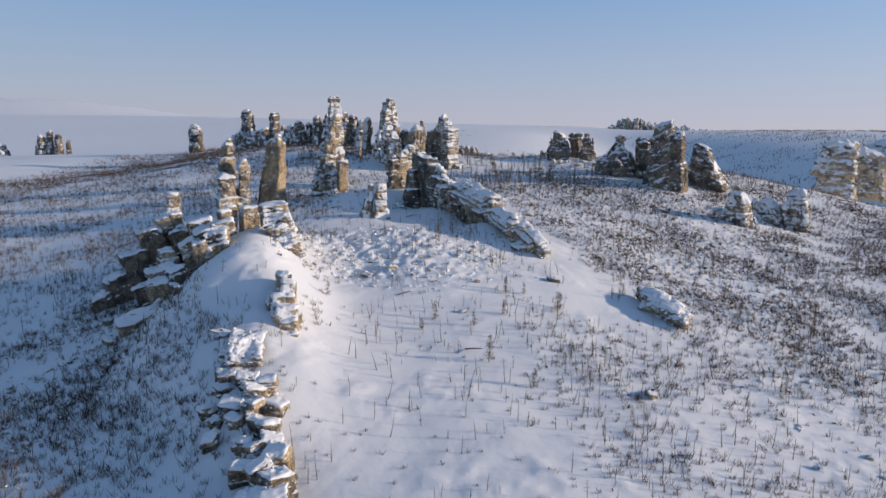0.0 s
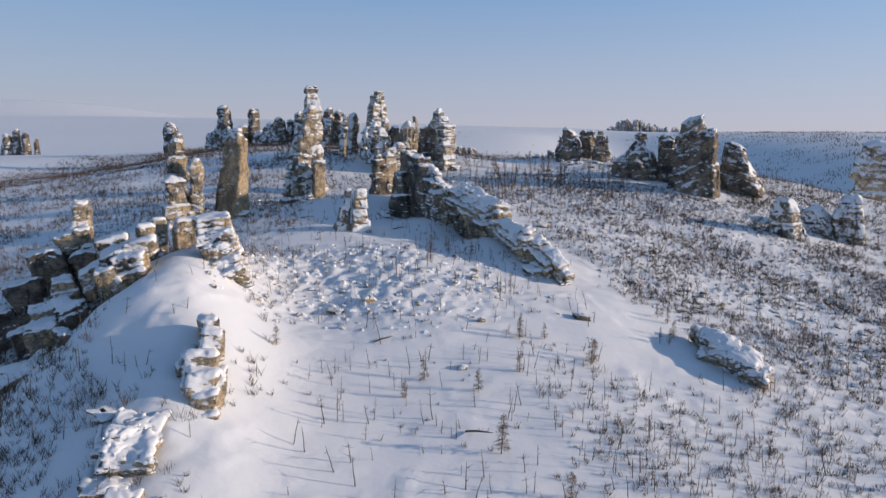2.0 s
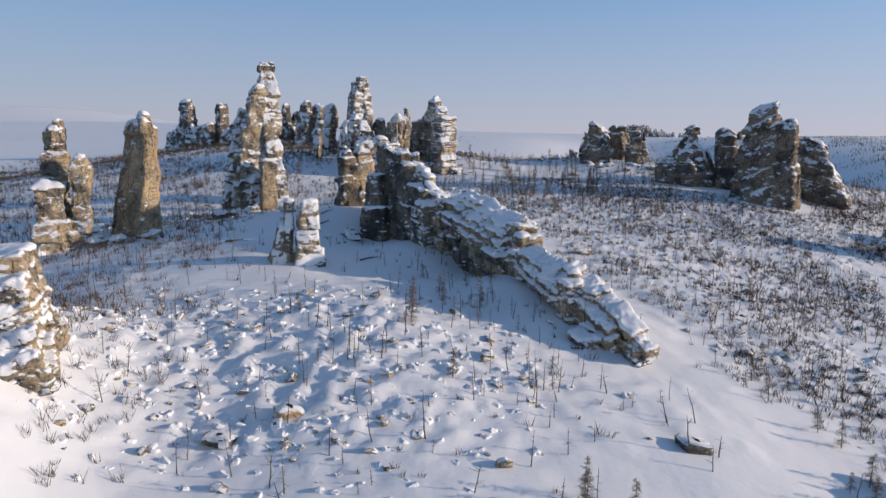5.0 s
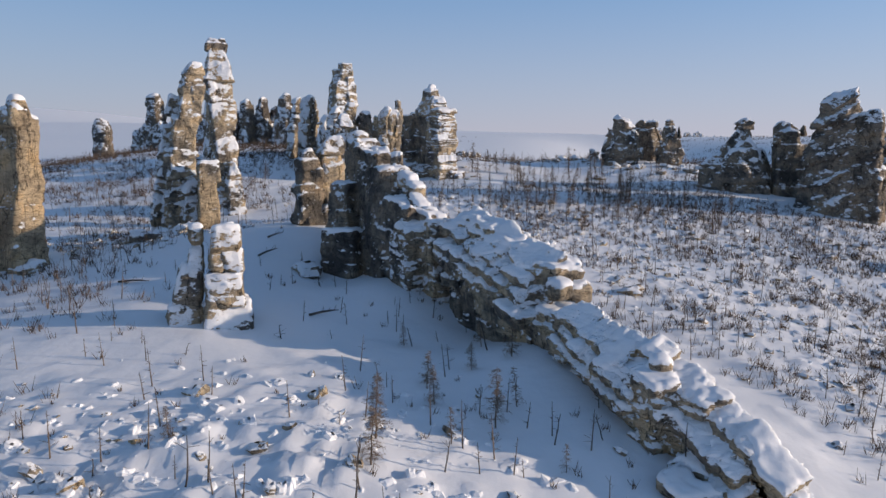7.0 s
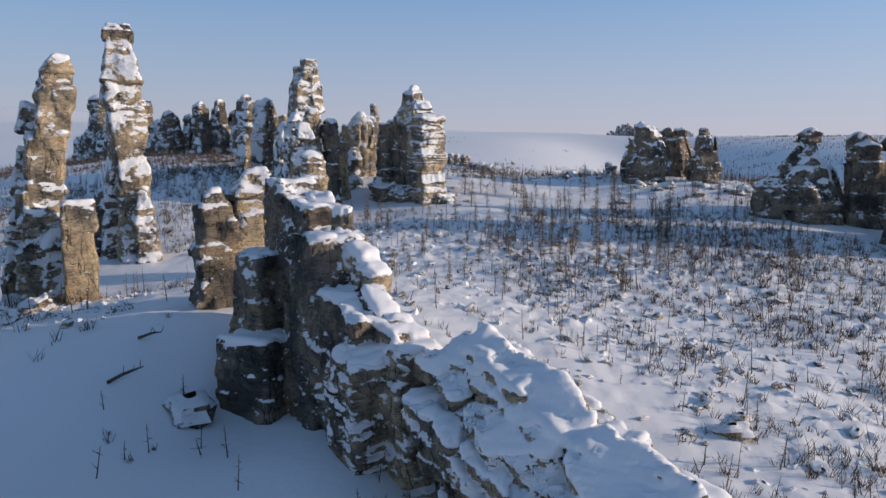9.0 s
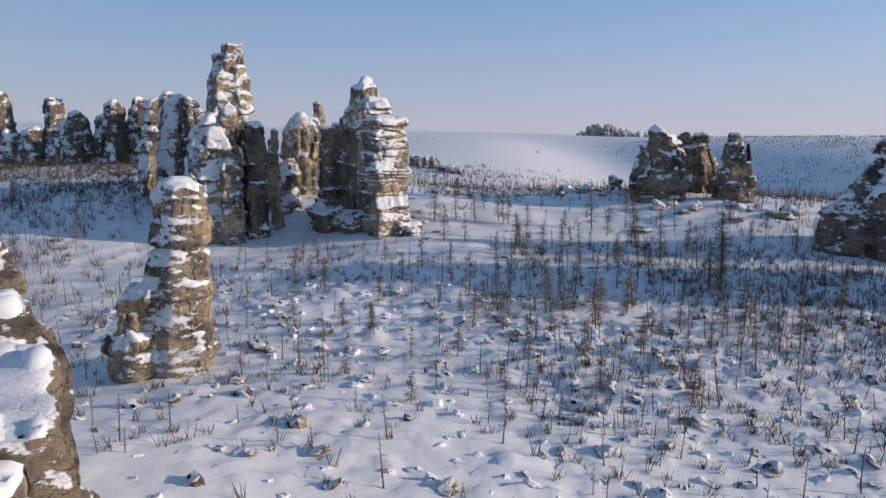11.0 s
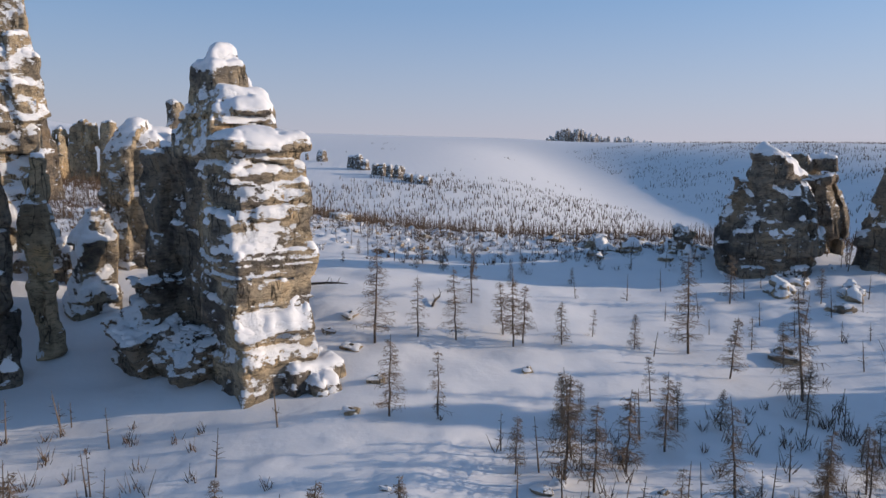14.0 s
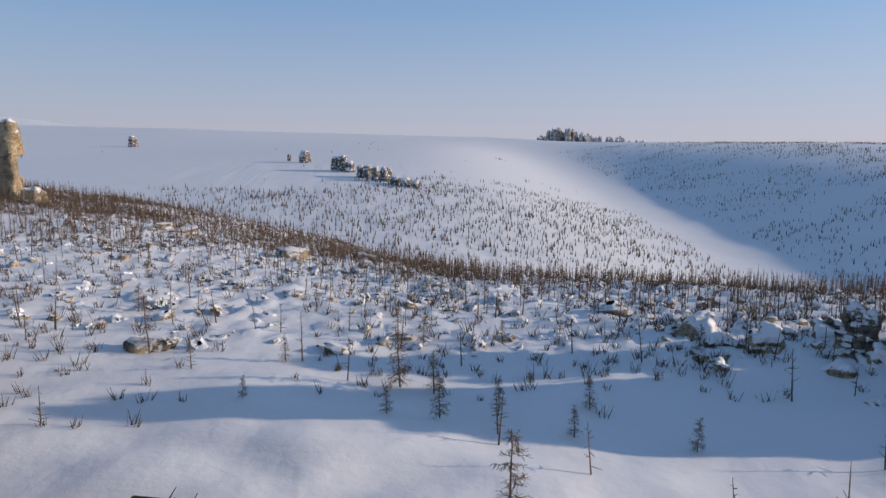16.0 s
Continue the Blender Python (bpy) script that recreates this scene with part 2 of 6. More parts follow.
    lay = maths(nt, "ADD", maths(nt, "MULTIPLY_ADD", split.outputs[2], 1.25, more), maths(nt, "MULTIPLY", blow, frost))
    patch = cloud(1.0, 3.0, 0.55, (0.62, 0.62, 0.9), (0.2, 0.3, 0.0))
    ragged = cloud(1.0, 8.0, 0.72, (2.2, 2.2, 4.2), (0.25, 0.35, 0.0))
    lay = maths(nt, "ADD", lay, maths(nt, "MULTIPLY", maths(nt, "SUBTRACT", patch, 0.5), blotch))
    lay = maths(nt, "ADD", lay, maths(nt, "MULTIPLY", maths(nt, "SUBTRACT", ragged, 0.5), 2.8))
    mask = ramp(nt, lay, [(0.70, (0, 0, 0)), (0.78, (1, 1, 1))])
    nt.links.new(mix(nt, mask, base, (0.84, 0.86, 0.89)), b.inputs["Base Color"])
    h = maths(nt, "ADD", maths(nt, "MULTIPLY", layers, 1.3), maths(nt, "MULTIPLY", speck, 0.5))
    h = maths(nt, "ADD", h, maths(nt, "MULTIPLY", cr, 0.15))
    h = maths(nt, "MULTIPLY", h, maths(nt, "MULTIPLY_ADD", mask, -0.8, 1.0))
    h = maths(nt, "ADD", h, maths(nt, "MULTIPLY", mask, 1.0))
    bump = node(nt, "ShaderNodeBump", [(h, "Height")], Strength=1.0, Distance=0.35)
    nt.links.new(bump.outputs[0], b.inputs["Normal"])
    b.inputs["Specular IOR Level"].default_value = 0.2
    return m


def wood_material(name, a, c):
    m, nt, b = material(name, 0.9)
    pos = nt.nodes.new("ShaderNodeNewGeometry")
    n = node(nt, "ShaderNodeTexNoise", [(pos.outputs["Position"], "Vector")], Scale=3.0, Detail=3.0)
    f = maths(nt, "ADD", maths(nt, "MULTIPLY", n.outputs[0], 0.6), maths(nt, "MULTIPLY", pos.outputs["Random Per Island"], 0.4))
    nt.links.new(mix(nt, f, a, c), b.inputs["Base Color"])
    b.inputs["Specular IOR Level"].default_value = 0.1
    return m


SNOW = snow_material()
ROCK = rock_material("granite", (0.66, 0.53, 0.36), (0.20, 0.18, 0.155), 0.6)
ROCK_SNOWY = rock_material("snow_plastered_granite", (0.62, 0.50, 0.34), (0.19, 0.17, 0.15), 0.9, (0.15, -0.8), 0.0, 3.4)
# darker granite; on the massive tower's unlit body it puts shade into the colour
ROCK_DARK = rock_material("dark_shade_granite", (0.36, 0.30, 0.23), (0.105, 0.098, 0.09), 0.45, (-0.25, -0.6), -0.12)
ROCK_FROST = rock_material("frosted_granite", (0.45, 0.37, 0.265), (0.13, 0.12, 0.11), 1.0)
ROCK_ORANGE = rock_material("orange_granite", (0.66, 0.52, 0.34), (0.40, 0.315, 0.215), 0.15)
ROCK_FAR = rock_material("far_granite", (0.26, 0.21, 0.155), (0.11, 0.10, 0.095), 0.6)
BARK = wood_material("larch_bark", (0.085, 0.067, 0.054), (0.18, 0.145, 0.118))
TWIG = wood_material("larch_twigs", (0.17, 0.125, 0.09), (0.29, 0.22, 0.16))
DEAD = wood_material("dead_wood", (0.05, 0.042, 0.037), (0.14, 0.12, 0.105))
BRUSH = wood_material("brush_twigs", (0.075, 0.052, 0.039), (0.155, 0.112, 0.08))
FAR_WOOD = wood_material("far_larches", (0.07, 0.06, 0.055), (0.13, 0.10, 0.08))


# ---- meshes ----
def mesh_of(name, verts, faces, mats, smooth_shade=True, sharp=None, index=None):
    me = bpy.data.meshes.new(name)
    verts, faces = np.asarray(verts, np.float32), np.asarray(faces, np.int32)
    k = faces.shape[1]
    me.vertices.add(len(verts))
    me.vertices.foreach_set("co", verts.ravel())
    me.loops.add(faces.size)
    me.loops.foreach_set("vertex_index", faces.ravel())
    me.polygons.add(len(faces))
    me.polygons.foreach_set("loop_start", np.arange(0, faces.size, k, dtype=np.int32))
    me.polygons.foreach_set("use_smooth", np.full(len(faces), smooth_shade))
    for m in mats:
        me.materials.append(m)
    if index is not None:
        me.polygons.foreach_set("material_index", np.asarray(index, np.int32))
    me.update(calc_edges=True)
    if sharp:
        me.set_sharp_from_angle(angle=radians(sharp))
    return me


def part(name, me, parent, label=""):
    ob = new(name, me)
    ob.parent = parent
    return tagged(ob, label)


def thing(name, label, category, group="", at=(0, 0, 0)):
    ob = new(name)
    ob.location = at
    ob.empty_display_size = 0.5
    return tagged(ob, label, category, group)


# ---- ground: one sheet to the horizon ----
def spread(lo, hi, step, out_lo, out_hi, grow):
    mid = list(np.arange(lo, hi + step * 0.5, step))
    s, up = step, []
    p = mid[-1]
    while p < out_hi:
        s *= grow
        p += s
        up.append(p)
    s, down = step, []
    p = mid[0]
    while p > out_lo:
        s *= grow
        p -= s
        down.append(p)
    return np.array(down[::-1] + mid + up)


gx, gy = spread(-45, 62, 0.42, -4700, 4700, 1.045), spread(50, 262, 0.42, -900, 4600, 1.05)
X, Y = np.meshgrid(gx, gy)
Z = ground_at(X, Y)
n_x, n_y = len(gx), len(gy)
idx = np.arange(n_x * n_y).reshape(n_y, n_x)
quads = np.stack([idx[:-1, :-1], idx[:-1, 1:], idx[1:, 1:], idx[1:, :-1]], -1).reshape(-1, 4)
ground = new("ground", mesh_of("ground", np.stack([X, Y, Z], -1).reshape(-1, 3), quads, [SNOW]))
tagged(ground, "snow-covered stony hillside with wind drifts and low rubble", "ground", kind="structure")


# ---- granite towers ----
rng = np.random.RandomState(11)


def make_sides(r, n=None, face=-0.62):
    """The sides of a block: all the hill's joints run much the same way."""
    n = n or r.choice([4, 4, 5, 6])
    start = face + r.uniform(-0.18, 0.18)
    return [(start + 6.283 * (i + r.uniform(-0.12, 0.12)) / n, r.uniform(0.84, 1.02)) for i in range(n)]


def grid_faces(n, na):
    ids = np.arange(n * na).reshape(n, na)
    nxt = np.roll(ids, -1, 1)
    return np.stack([ids[:-1], nxt[:-1], nxt[1:], ids[1:]], -1).reshape(-1, 4)


def hash3(i, j, k):
    return PERM[PERM[PERM[i & 255] + (j & 255)] + (k & 255)] / 127.5 - 1


def skin_of(D, h, origin):
    """The surface where the field D passes zero: vertices, quads and the outward normals."""
    inside = D < 0
    nx, ny, nz = D.shape
    total, count = np.zeros((nx - 1, ny - 1, nz - 1, 3)), np.zeros((nx - 1, ny - 1, nz - 1))
    corner = lambda A, o: A[o[0]:nx - 1 + o[0], o[1]:ny - 1 + o[1], o[2]:nz - 1 + o[2]]
    for axis in range(3):
        others = [k for k in range(3) if k != axis]
        for p in (0, 1):
            for q in (0, 1):
                o = [0, 0, 0]
                o[others[0]], o[others[1]] = p, q
                e = list(o)
                e[axis] = 1
                da, db = corner(D, o), corner(D, e)
                cross = (da < 0) != (db < 0)
                t = np.where(cross, da / np.where(cross, da - db, 1), 0)
                for k in range(3):
                    total[..., k] += cross * (t if k == axis else o[k])
                count += cross
    live = count > 0
    number = np.full(live.shape, -1)
    number[live] = np.arange(live.sum())
    where = np.argwhere(live)
    verts = (where + total[live] / count[live][:, None]) * h + origin
    quads = []
    for axis in range(3):
        o = [slice(1, -1)] * 3
        o[axis] = slice(0, -1)
        e = [slice(1, -1)] * 3
        e[axis] = slice(1, None)
        ia, ib = inside[tuple(o)], inside[tuple(e)]
        u, v = (axis + 1) % 3, (axis + 2) % 3
        for flag, flip in ((ia & ~ib, False), (~ia & ib, True)):
            c = np.argwhere(flag)
            c[:, u] += 1
            c[:, v] += 1
            ring = []
            for du, dv in ((-1, -1), (0, -1), (0, 0), (-1, 0)):
                g = c.copy()
                g[:, u] += du
                g[:, v] += dv
                ring.append(number[g[:, 0], g[:, 1], g[:, 2]])
            quads.append(np.stack(ring[::-1] if flip else ring, -1))
    g = np.stack(np.gradient(D), -1)
    n = sum(corner(g, (i, j, k)) for i in (0, 1) for j in (0, 1) for k in (0, 1))[live]
    n /= np.maximum(np.linalg.norm(n, axis=1), 1e-9)[:, None]
    return verts, np.concatenate(quads), n, where


def steps(n, levels):
    """Noise broken into flats with steep risers between."""
    q = n * levels
    k = np.floor(q)
    return (k + smooth(0.32, 0.68, q - k)) / levels


def flakes(x, y, z, seed, rough, squash=1.0):
    """How far the weathered face stands proud: spalled flats at two sizes and fine grain."""
    big = steps(perlin(x * 0.42, y * 0.42, z * 0.42 * squash + seed), 4)
    small = steps(perlin(x * 1.15, y * 1.15, z * 1.15 * squash + seed + 9), 5)
    return rough * (0.60 * big + 0.24 * small) + 0.06 * perlin(x * 2.7, y * 2.7, z * 3.2 * squash)


def slab(c, half, yaw=0.0, dip=0.0, roll=0.0, taper=(0.0, 0.0), thick=9.0, joint=9.0, rough=0.6, cap=0.6, mat=None, fine=0.14, shear=(0.0, 0.0), wear=0.12, jut=0.06, crook=0.55):
    """One block or sheet of jointed rock, in degrees: turned by yaw, its long end dipped, rolled about its length; split into
    sheets of the given thickness and crossed by upright joints."""
    r = np.random.RandomState(int(abs(c[0] * 91 + c[1] * 17 + c[2] * 53 + half[0] * 7)) % 99991)
    m = np.array((Matrix.Rotation(radians(yaw), 3, "Z") @ Matrix.Rotation(radians(dip), 3, "Y") @ Matrix.Rotation(radians(roll), 3, "X")))
    c, half = np.asarray(c, float), np.asarray(half, float)
    reach = np.abs(m) @ (half + np.abs(np.array([shear[0], shear[1], 0])) * half[2]) + 0.75
    bounds = tuple(float(v) for k in range(3) for v in (c[k] - reach[k], c[k] + reach[k]))
    cuts = [-half[2] - 0.5]
    while cuts[-1] < half[2] + 0.5:
        cuts.append(cuts[-1] + thick * r.choice([0.5, 0.8, 1.1, 1.5]) * r.uniform(0.85, 1.15))
    cuts = np.array(cuts)
    out, seed, sh = r.uniform(-1, 0.8, len(cuts) + 1) * jut, r.randint(250), r.uniform(0, joint)

    def field(X, Y, Z):
        P = (X - c[0], Y - c[1], Z - c[2])

        def box(u, v, w):
            u, v, f = u - shear[0] * w, v - shear[1] * w, w / half[2]
            qu, qv, qw = np.abs(u) - half[0] * (1 - taper[0] * f), np.abs(v) - half[1] * (1 - taper[1] * f), np.abs(w) - half[2]
            return np.sqrt(np.maximum(qu + wear, 0) ** 2 + np.maximum(qv + wear, 0) ** 2 + np.maximum(qw + wear, 0) ** 2) + np.minimum(np.maximum(np.maximum(qu, qv), qw) + wear, 0) - wear

        local = [sum(P[k] * m[k, a] for k in range(3)) for a in range(3)]
        d = box(*local)
        lay, gap = np.zeros(d.shape, np.int16), np.zeros(d.shape, np.float32)
        near = np.abs(d) < 0.75 + 0.5 * crook
        x, yy, z, uu, vv, ww = (np.broadcast_to(q, d.shape)[near] for q in (X, Y, Z, *local))
        uu = uu + crook * perlin((x + seed) / 2.4, yy / 2.4, z / 2.4)
        vv = vv + crook * perlin(x / 2.4, (yy + seed) / 2.4, z / 2.4)
        ww = ww + 0.7 * crook * perlin(x / 2.4, yy / 2.4, (z + seed) / 2.4)
        warp = 0.22 * perlin(x / 1.7, yy / 1.7, z / 1.7 + seed)
        wt = ww + warp
        k = np.searchsorted(cuts, wt)
        ez = np.minimum(wt - cuts[np.clip(k - 1, 0, len(cuts) - 1)], cuts[np.clip(k, 0, len(cuts) - 1)] - wt)
        pj = (uu + sh + 1.4 * warp) / joint + 0.37 * k
        ij = np.floor(pj).astype(int)
        ej = np.minimum(pj - ij, ij + 1 - pj) * joint
        broken = 0.3 + 0.7 * np.clip(2 * perlin(x * 0.6, yy * 0.6, z * 0.6 + k) + 0.6, 0, 1)
        groove = broken * (0.22 * np.clip(1 - np.abs(ez) / 0.17, 0, 1) ** 2 + 0.22 * np.clip(1 - ej / 0.16, 0, 1) ** 2)
        d[near] = box(uu, vv, ww) + groove - out[k] - jut * hash3(ij, k, seed + 0 * k) - flakes(x, yy, z, seed, rough)
        lay[near], gap[near] = k, groove
        return d, lay, gap

    return bounds, field, cap, mat or ROCK, fine


def column(y, rows, deep=0.9, thick=1.8, tilt=(0.0, 0.0), rough=1.0, cap=0.5, mat=None, fine=0.2, jut=0.08, yaw=0.0, flute=0.7, sides=None, block=0.0, face=-0.62):
    """One column of jointed rock as a field to be cut: its bounds and a function of place.
    rows: height, middle and half width from the foot up. flute: 1 for upright ribs, 0 for level layers."""
    r = np.random.RandomState(int(abs(rows[0][1] * 37 + y * 11 + rows[-1][0] * 5)) % 99991)
    zs, xs, ws = (np.array([q[i] for q in rows], float) for i in range(3))
    foot = float(np.min(land(np.array([xs[0] - ws[0], xs[0], xs[0] + ws[0]]), np.array([y, y - ws[0] * deep, y])))) - 0.8
    if zs[0] - foot < 4.0:
        zs[0] = min(zs[0], foot)
    base, wide = make_sides(r, sides, face - yaw), float(ws.mean())
    cuts = [zs[0] - 3.0]
    while cuts[-1] < zs[-1] + 3:
        cuts.append(cuts[-1] + thick * r.choice([0.45, 0.8, 1.2, 1.7, 2.3]) * r.uniform(0.8, 1.2))
    cuts = np.array(cuts)
    n = len(cuts) + 1
    swell, slope = r.uniform(-1, 0.9, n) * jut * wide, r.uniform(-0.05, 0.24, n) * (1.15 - 0.7 * flute)
    su, sv = r.uniform(-1, 1, n) * (1 - flute), r.uniform(-1, 1, n) * (1 - flute)
    cu = block or float(np.clip(wide * 0.8, 0.6, 2.6))
    seed, cs, sn = r.randint(250), math.cos(yaw), math.sin(yaw)
    reach = float((ws * max(1.0, deep)).max()) * 1.25 + 0.6
    bounds = (xs.min() - reach, xs.max() + reach, y - reach, y + reach, zs[0] - 0.4, zs[-1] + 0.35 * wide + 0.6)

    def field(X, Y, Z):
        cx, w = np.interp(Z, zs, xs), np.maximum(np.interp(Z, zs, ws), 0.1)
        lx, ly = (X - cx) * cs + (Y - y) * sn, (-(X - cx) * sn + (Y - y) * cs)
        g = np.zeros(np.broadcast(X, Y, Z).shape)
        for a, d in base:
            g += np.exp(np.clip((math.cos(a) * lx + math.sin(a) * ly / deep) / (d * w), -3, 3) * 12)
        g = np.log(g) / 12 * w
        d0 = (g - w) * 0.9
        top = (Z - zs[-1] - tilt[0] * lx * 0.6 - tilt[1] * ly * 0.6 + 0.30 * (lx * lx + (ly / deep) ** 2) / np.maximum(w, 0.4)) * 0.9
        side = np.maximum(d0, zs[0] - Z)
        d0 = np.maximum(side, top)
        lay, gap = np.zeros(d0.shape, np.int16), np.zeros(d0.shape, np.float32)
        near = np.abs(d0) < 0.55 * wide + 0.7
        b = [np.broadcast_to(q, d0.shape)[near] for q in (X, Y, Z, lx, ly, side, top)]
        x, yy, z, u, v, sd, tp = b
        warp = 0.35 * perlin(x / 2.6, yy / 2.6, z / 2.6 + seed)
        zt = z - tilt[0] * u - tilt[1] * v + 0.6 * warp
        k = np.searchsorted(cuts, zt)
        lo, hi = cuts[np.clip(k - 1, 0, len(cuts) - 1)], cuts[np.clip(k, 0, len(cuts) - 1)]
        ez = np.minimum(zt - lo, hi - zt)
        pu, pv = (u + warp) / cu + su[k], (v - warp) / cu + sv[k]
        iu, iv = np.floor(pu).astype(int), np.floor(pv).astype(int)
        euv = np.minimum(np.minimum(pu - iu, iu + 1 - pu), np.minimum(pv - iv, iv + 1 - pv)) * cu
        size = min(cu, 1.3)
        off = size * rough * (0.36 * flute * hash3(iu, iv, seed + 0 * iu) + (0.13 + 0.12 * (1 - flute)) * hash3(iu, iv, k + seed)) + swell[k]
        tall = hi - lo
        off = off + slope[k] * np.minimum(tall, 1.8) * (0.45 - (zt - lo) / np.maximum(tall, 0.2)) - 0.04 * np.clip(1 - (zt - lo) / 0.35, 0, 1)
        groove = 0.22 * np.clip(1 - ez / 0.20, 0, 1) ** 2 * (0.15 + 0.85 * np.clip(perlin(x * 0.5, yy * 0.5, k * 3.7) + 0.45, 0, 1)) + 0.18 * max(flute, 0.5) * np.clip(1 - euv / 0.2, 0, 1) ** 2
        f = 1 / max(0.8, wide)
        rough_n = 0.15 * min(wide, 2.5) * rough * fbm(x * f, yy * f, z * f * (1.1 - 0.5 * flute) + seed, 2) + flakes(x, yy, z, seed, rough, 1.5 - 1.35 * flute)
        # thin sheets within each layer
        sheet = zt / 0.42 + 0.5 * warp
        ks = np.floor(sheet).astype(int)
        rough_n = rough_n + (1 - 0.75 * flute) * (0.07 * hash3(ks, k, seed + 0 * k) - 0.05 * np.clip(1 - np.minimum(sheet - ks, ks + 1 - sheet) / 0.2, 0, 1))
        tp = tp + (0.25 + 0.75 * flute) * 0.55 * min(wide, 2.2) * (hash3(iu, iv, seed + 3 + 0 * iu) * 0.5 + 0.3)
        d0[near] = np.maximum(sd, tp) + groove - off - rough_n
        lay[near], gap[near] = k, groove
        return d0, lay, gap

    return bounds, field, cap, mat or ROCK, fine


def pile(y, rows, high=1.9, deep=0.9, yaw=30, loose=0.09, **how):
    """A column of separate weathered blocks, one on another. rows: height, middle and half width from the foot up."""
    r = np.random.RandomState(int(abs(rows[0][1] * 53 + y * 7 + rows[-1][0] * 3)) % 99991)
    zs, xs, ws = (np.array([q[i] for q in rows], float) for i in range(3))
    foot = float(land(xs[0], y)) - 1.0
    zs[0] = min(zs[0], foot) if zs[0] - foot < 4 else zs[0]
    how = {**dict(wear=0.16, rough=0.9, crook=0.42, cap=0.3, mat=ROCK_FROST, fine=0.17), **how}
    out, z = [], zs[0]
    while z < zs[-1] - 0.3:
        t = min(high * r.choice([0.35, 0.6, 0.9, 1.2, 1.7]), zs[-1] - z)
        t = zs[-1] - z if zs[-1] - z - t < 0.5 else t
        m, last = z + t / 2, z + t > zs[-1] - 0.2
        x, w = np.interp(m, zs, xs), np.interp(m, zs, ws)
        lean = (np.interp(z + t, zs, xs) - np.interp(z, zs, xs)) / t
        j = r.uniform(-1, 1, 4) * loose * w
        narrow = 0.34 if last else 0.0
        out.append(slab((x + j[0], y + j[1], m), (w + j[2], w * deep + j[3], t / 2 + 0.1), yaw + r.uniform(-8, 8), r.uniform(-5, 5), r.uniform(-5, 5), taper=(r.uniform(-0.04, 0.10) + narrow, r.uniform(-0.04, 0.12) + narrow), shear=(lean * 0.8, 0), **how))
        if r.uniform() < 0.4 and not last:
            # a split-off shard against the side
            a, k = r.uniform(0, 6.283), r.uniform(0.4, 0.62)
            out.append(slab((x + math.cos(a) * w * 0.75, y + math.sin(a) * w * deep * 0.75, m - r.uniform(-0.3, 0.5) * t), (w * k, w * k * deep, t * r.uniform(0.3, 0.75)), yaw + r.uniform(-25, 25), r.uniform(-8, 8), r.uniform(-8, 8), taper=(0.15, 0.2), **how))
        z += t
    mid = [(zs[0] + zs[-1]) / 2, float(np.interp((zs[0] + zs[-1]) / 2, zs, xs))]
    top, low = float(np.interp(zs[-1], zs, xs)), xs[0]
    out.append(slab((mid[1], y + 0.1, mid[0] - 0.4), (ws.min() * 0.8, ws.min() * 0.75, (zs[-1] - zs[0]) / 2 - 0.6), 0, shear=((top - low) / (zs[-1] - zs[0]), 0), **{**how, "cap": 0.3, "crook": 0.3}))
    return out


def islands(quads, order):
    """Which joined patch of one stone each face belongs to, and the size of each patch."""
    key = quads.astype(np.int64) * 4000000 + (order + 1)[:, None]
    nodes, flat = np.unique(key, return_inverse=True)
    flat = flat.reshape(-1, 4)
    label = np.arange(len(nodes))
    while True:
        low = label[flat].min(1)
        fresh = label.copy()
        for c in range(4):
            np.minimum.at(fresh, flat[:, c], low)
        fresh = fresh[fresh]
        if (fresh == label).all():
            break
        label = fresh
    _, group = np.unique(label[flat[:, 0]], return_inverse=True)
    return group, np.bincount(group)


def even(a, quads):
    """Values at the vertices averaged over the faces round each."""
    a = a.reshape(len(a), -1)
    n = np.maximum(np.bincount(quads.ravel(), minlength=len(a)), 1)
    out = np.stack([np.bincount(quads.ravel(), np.repeat(col[quads].mean(1), 4), len(a)) / n for col in a.T], -1)
    return out[:, 0] if out.shape[1] == 1 else out


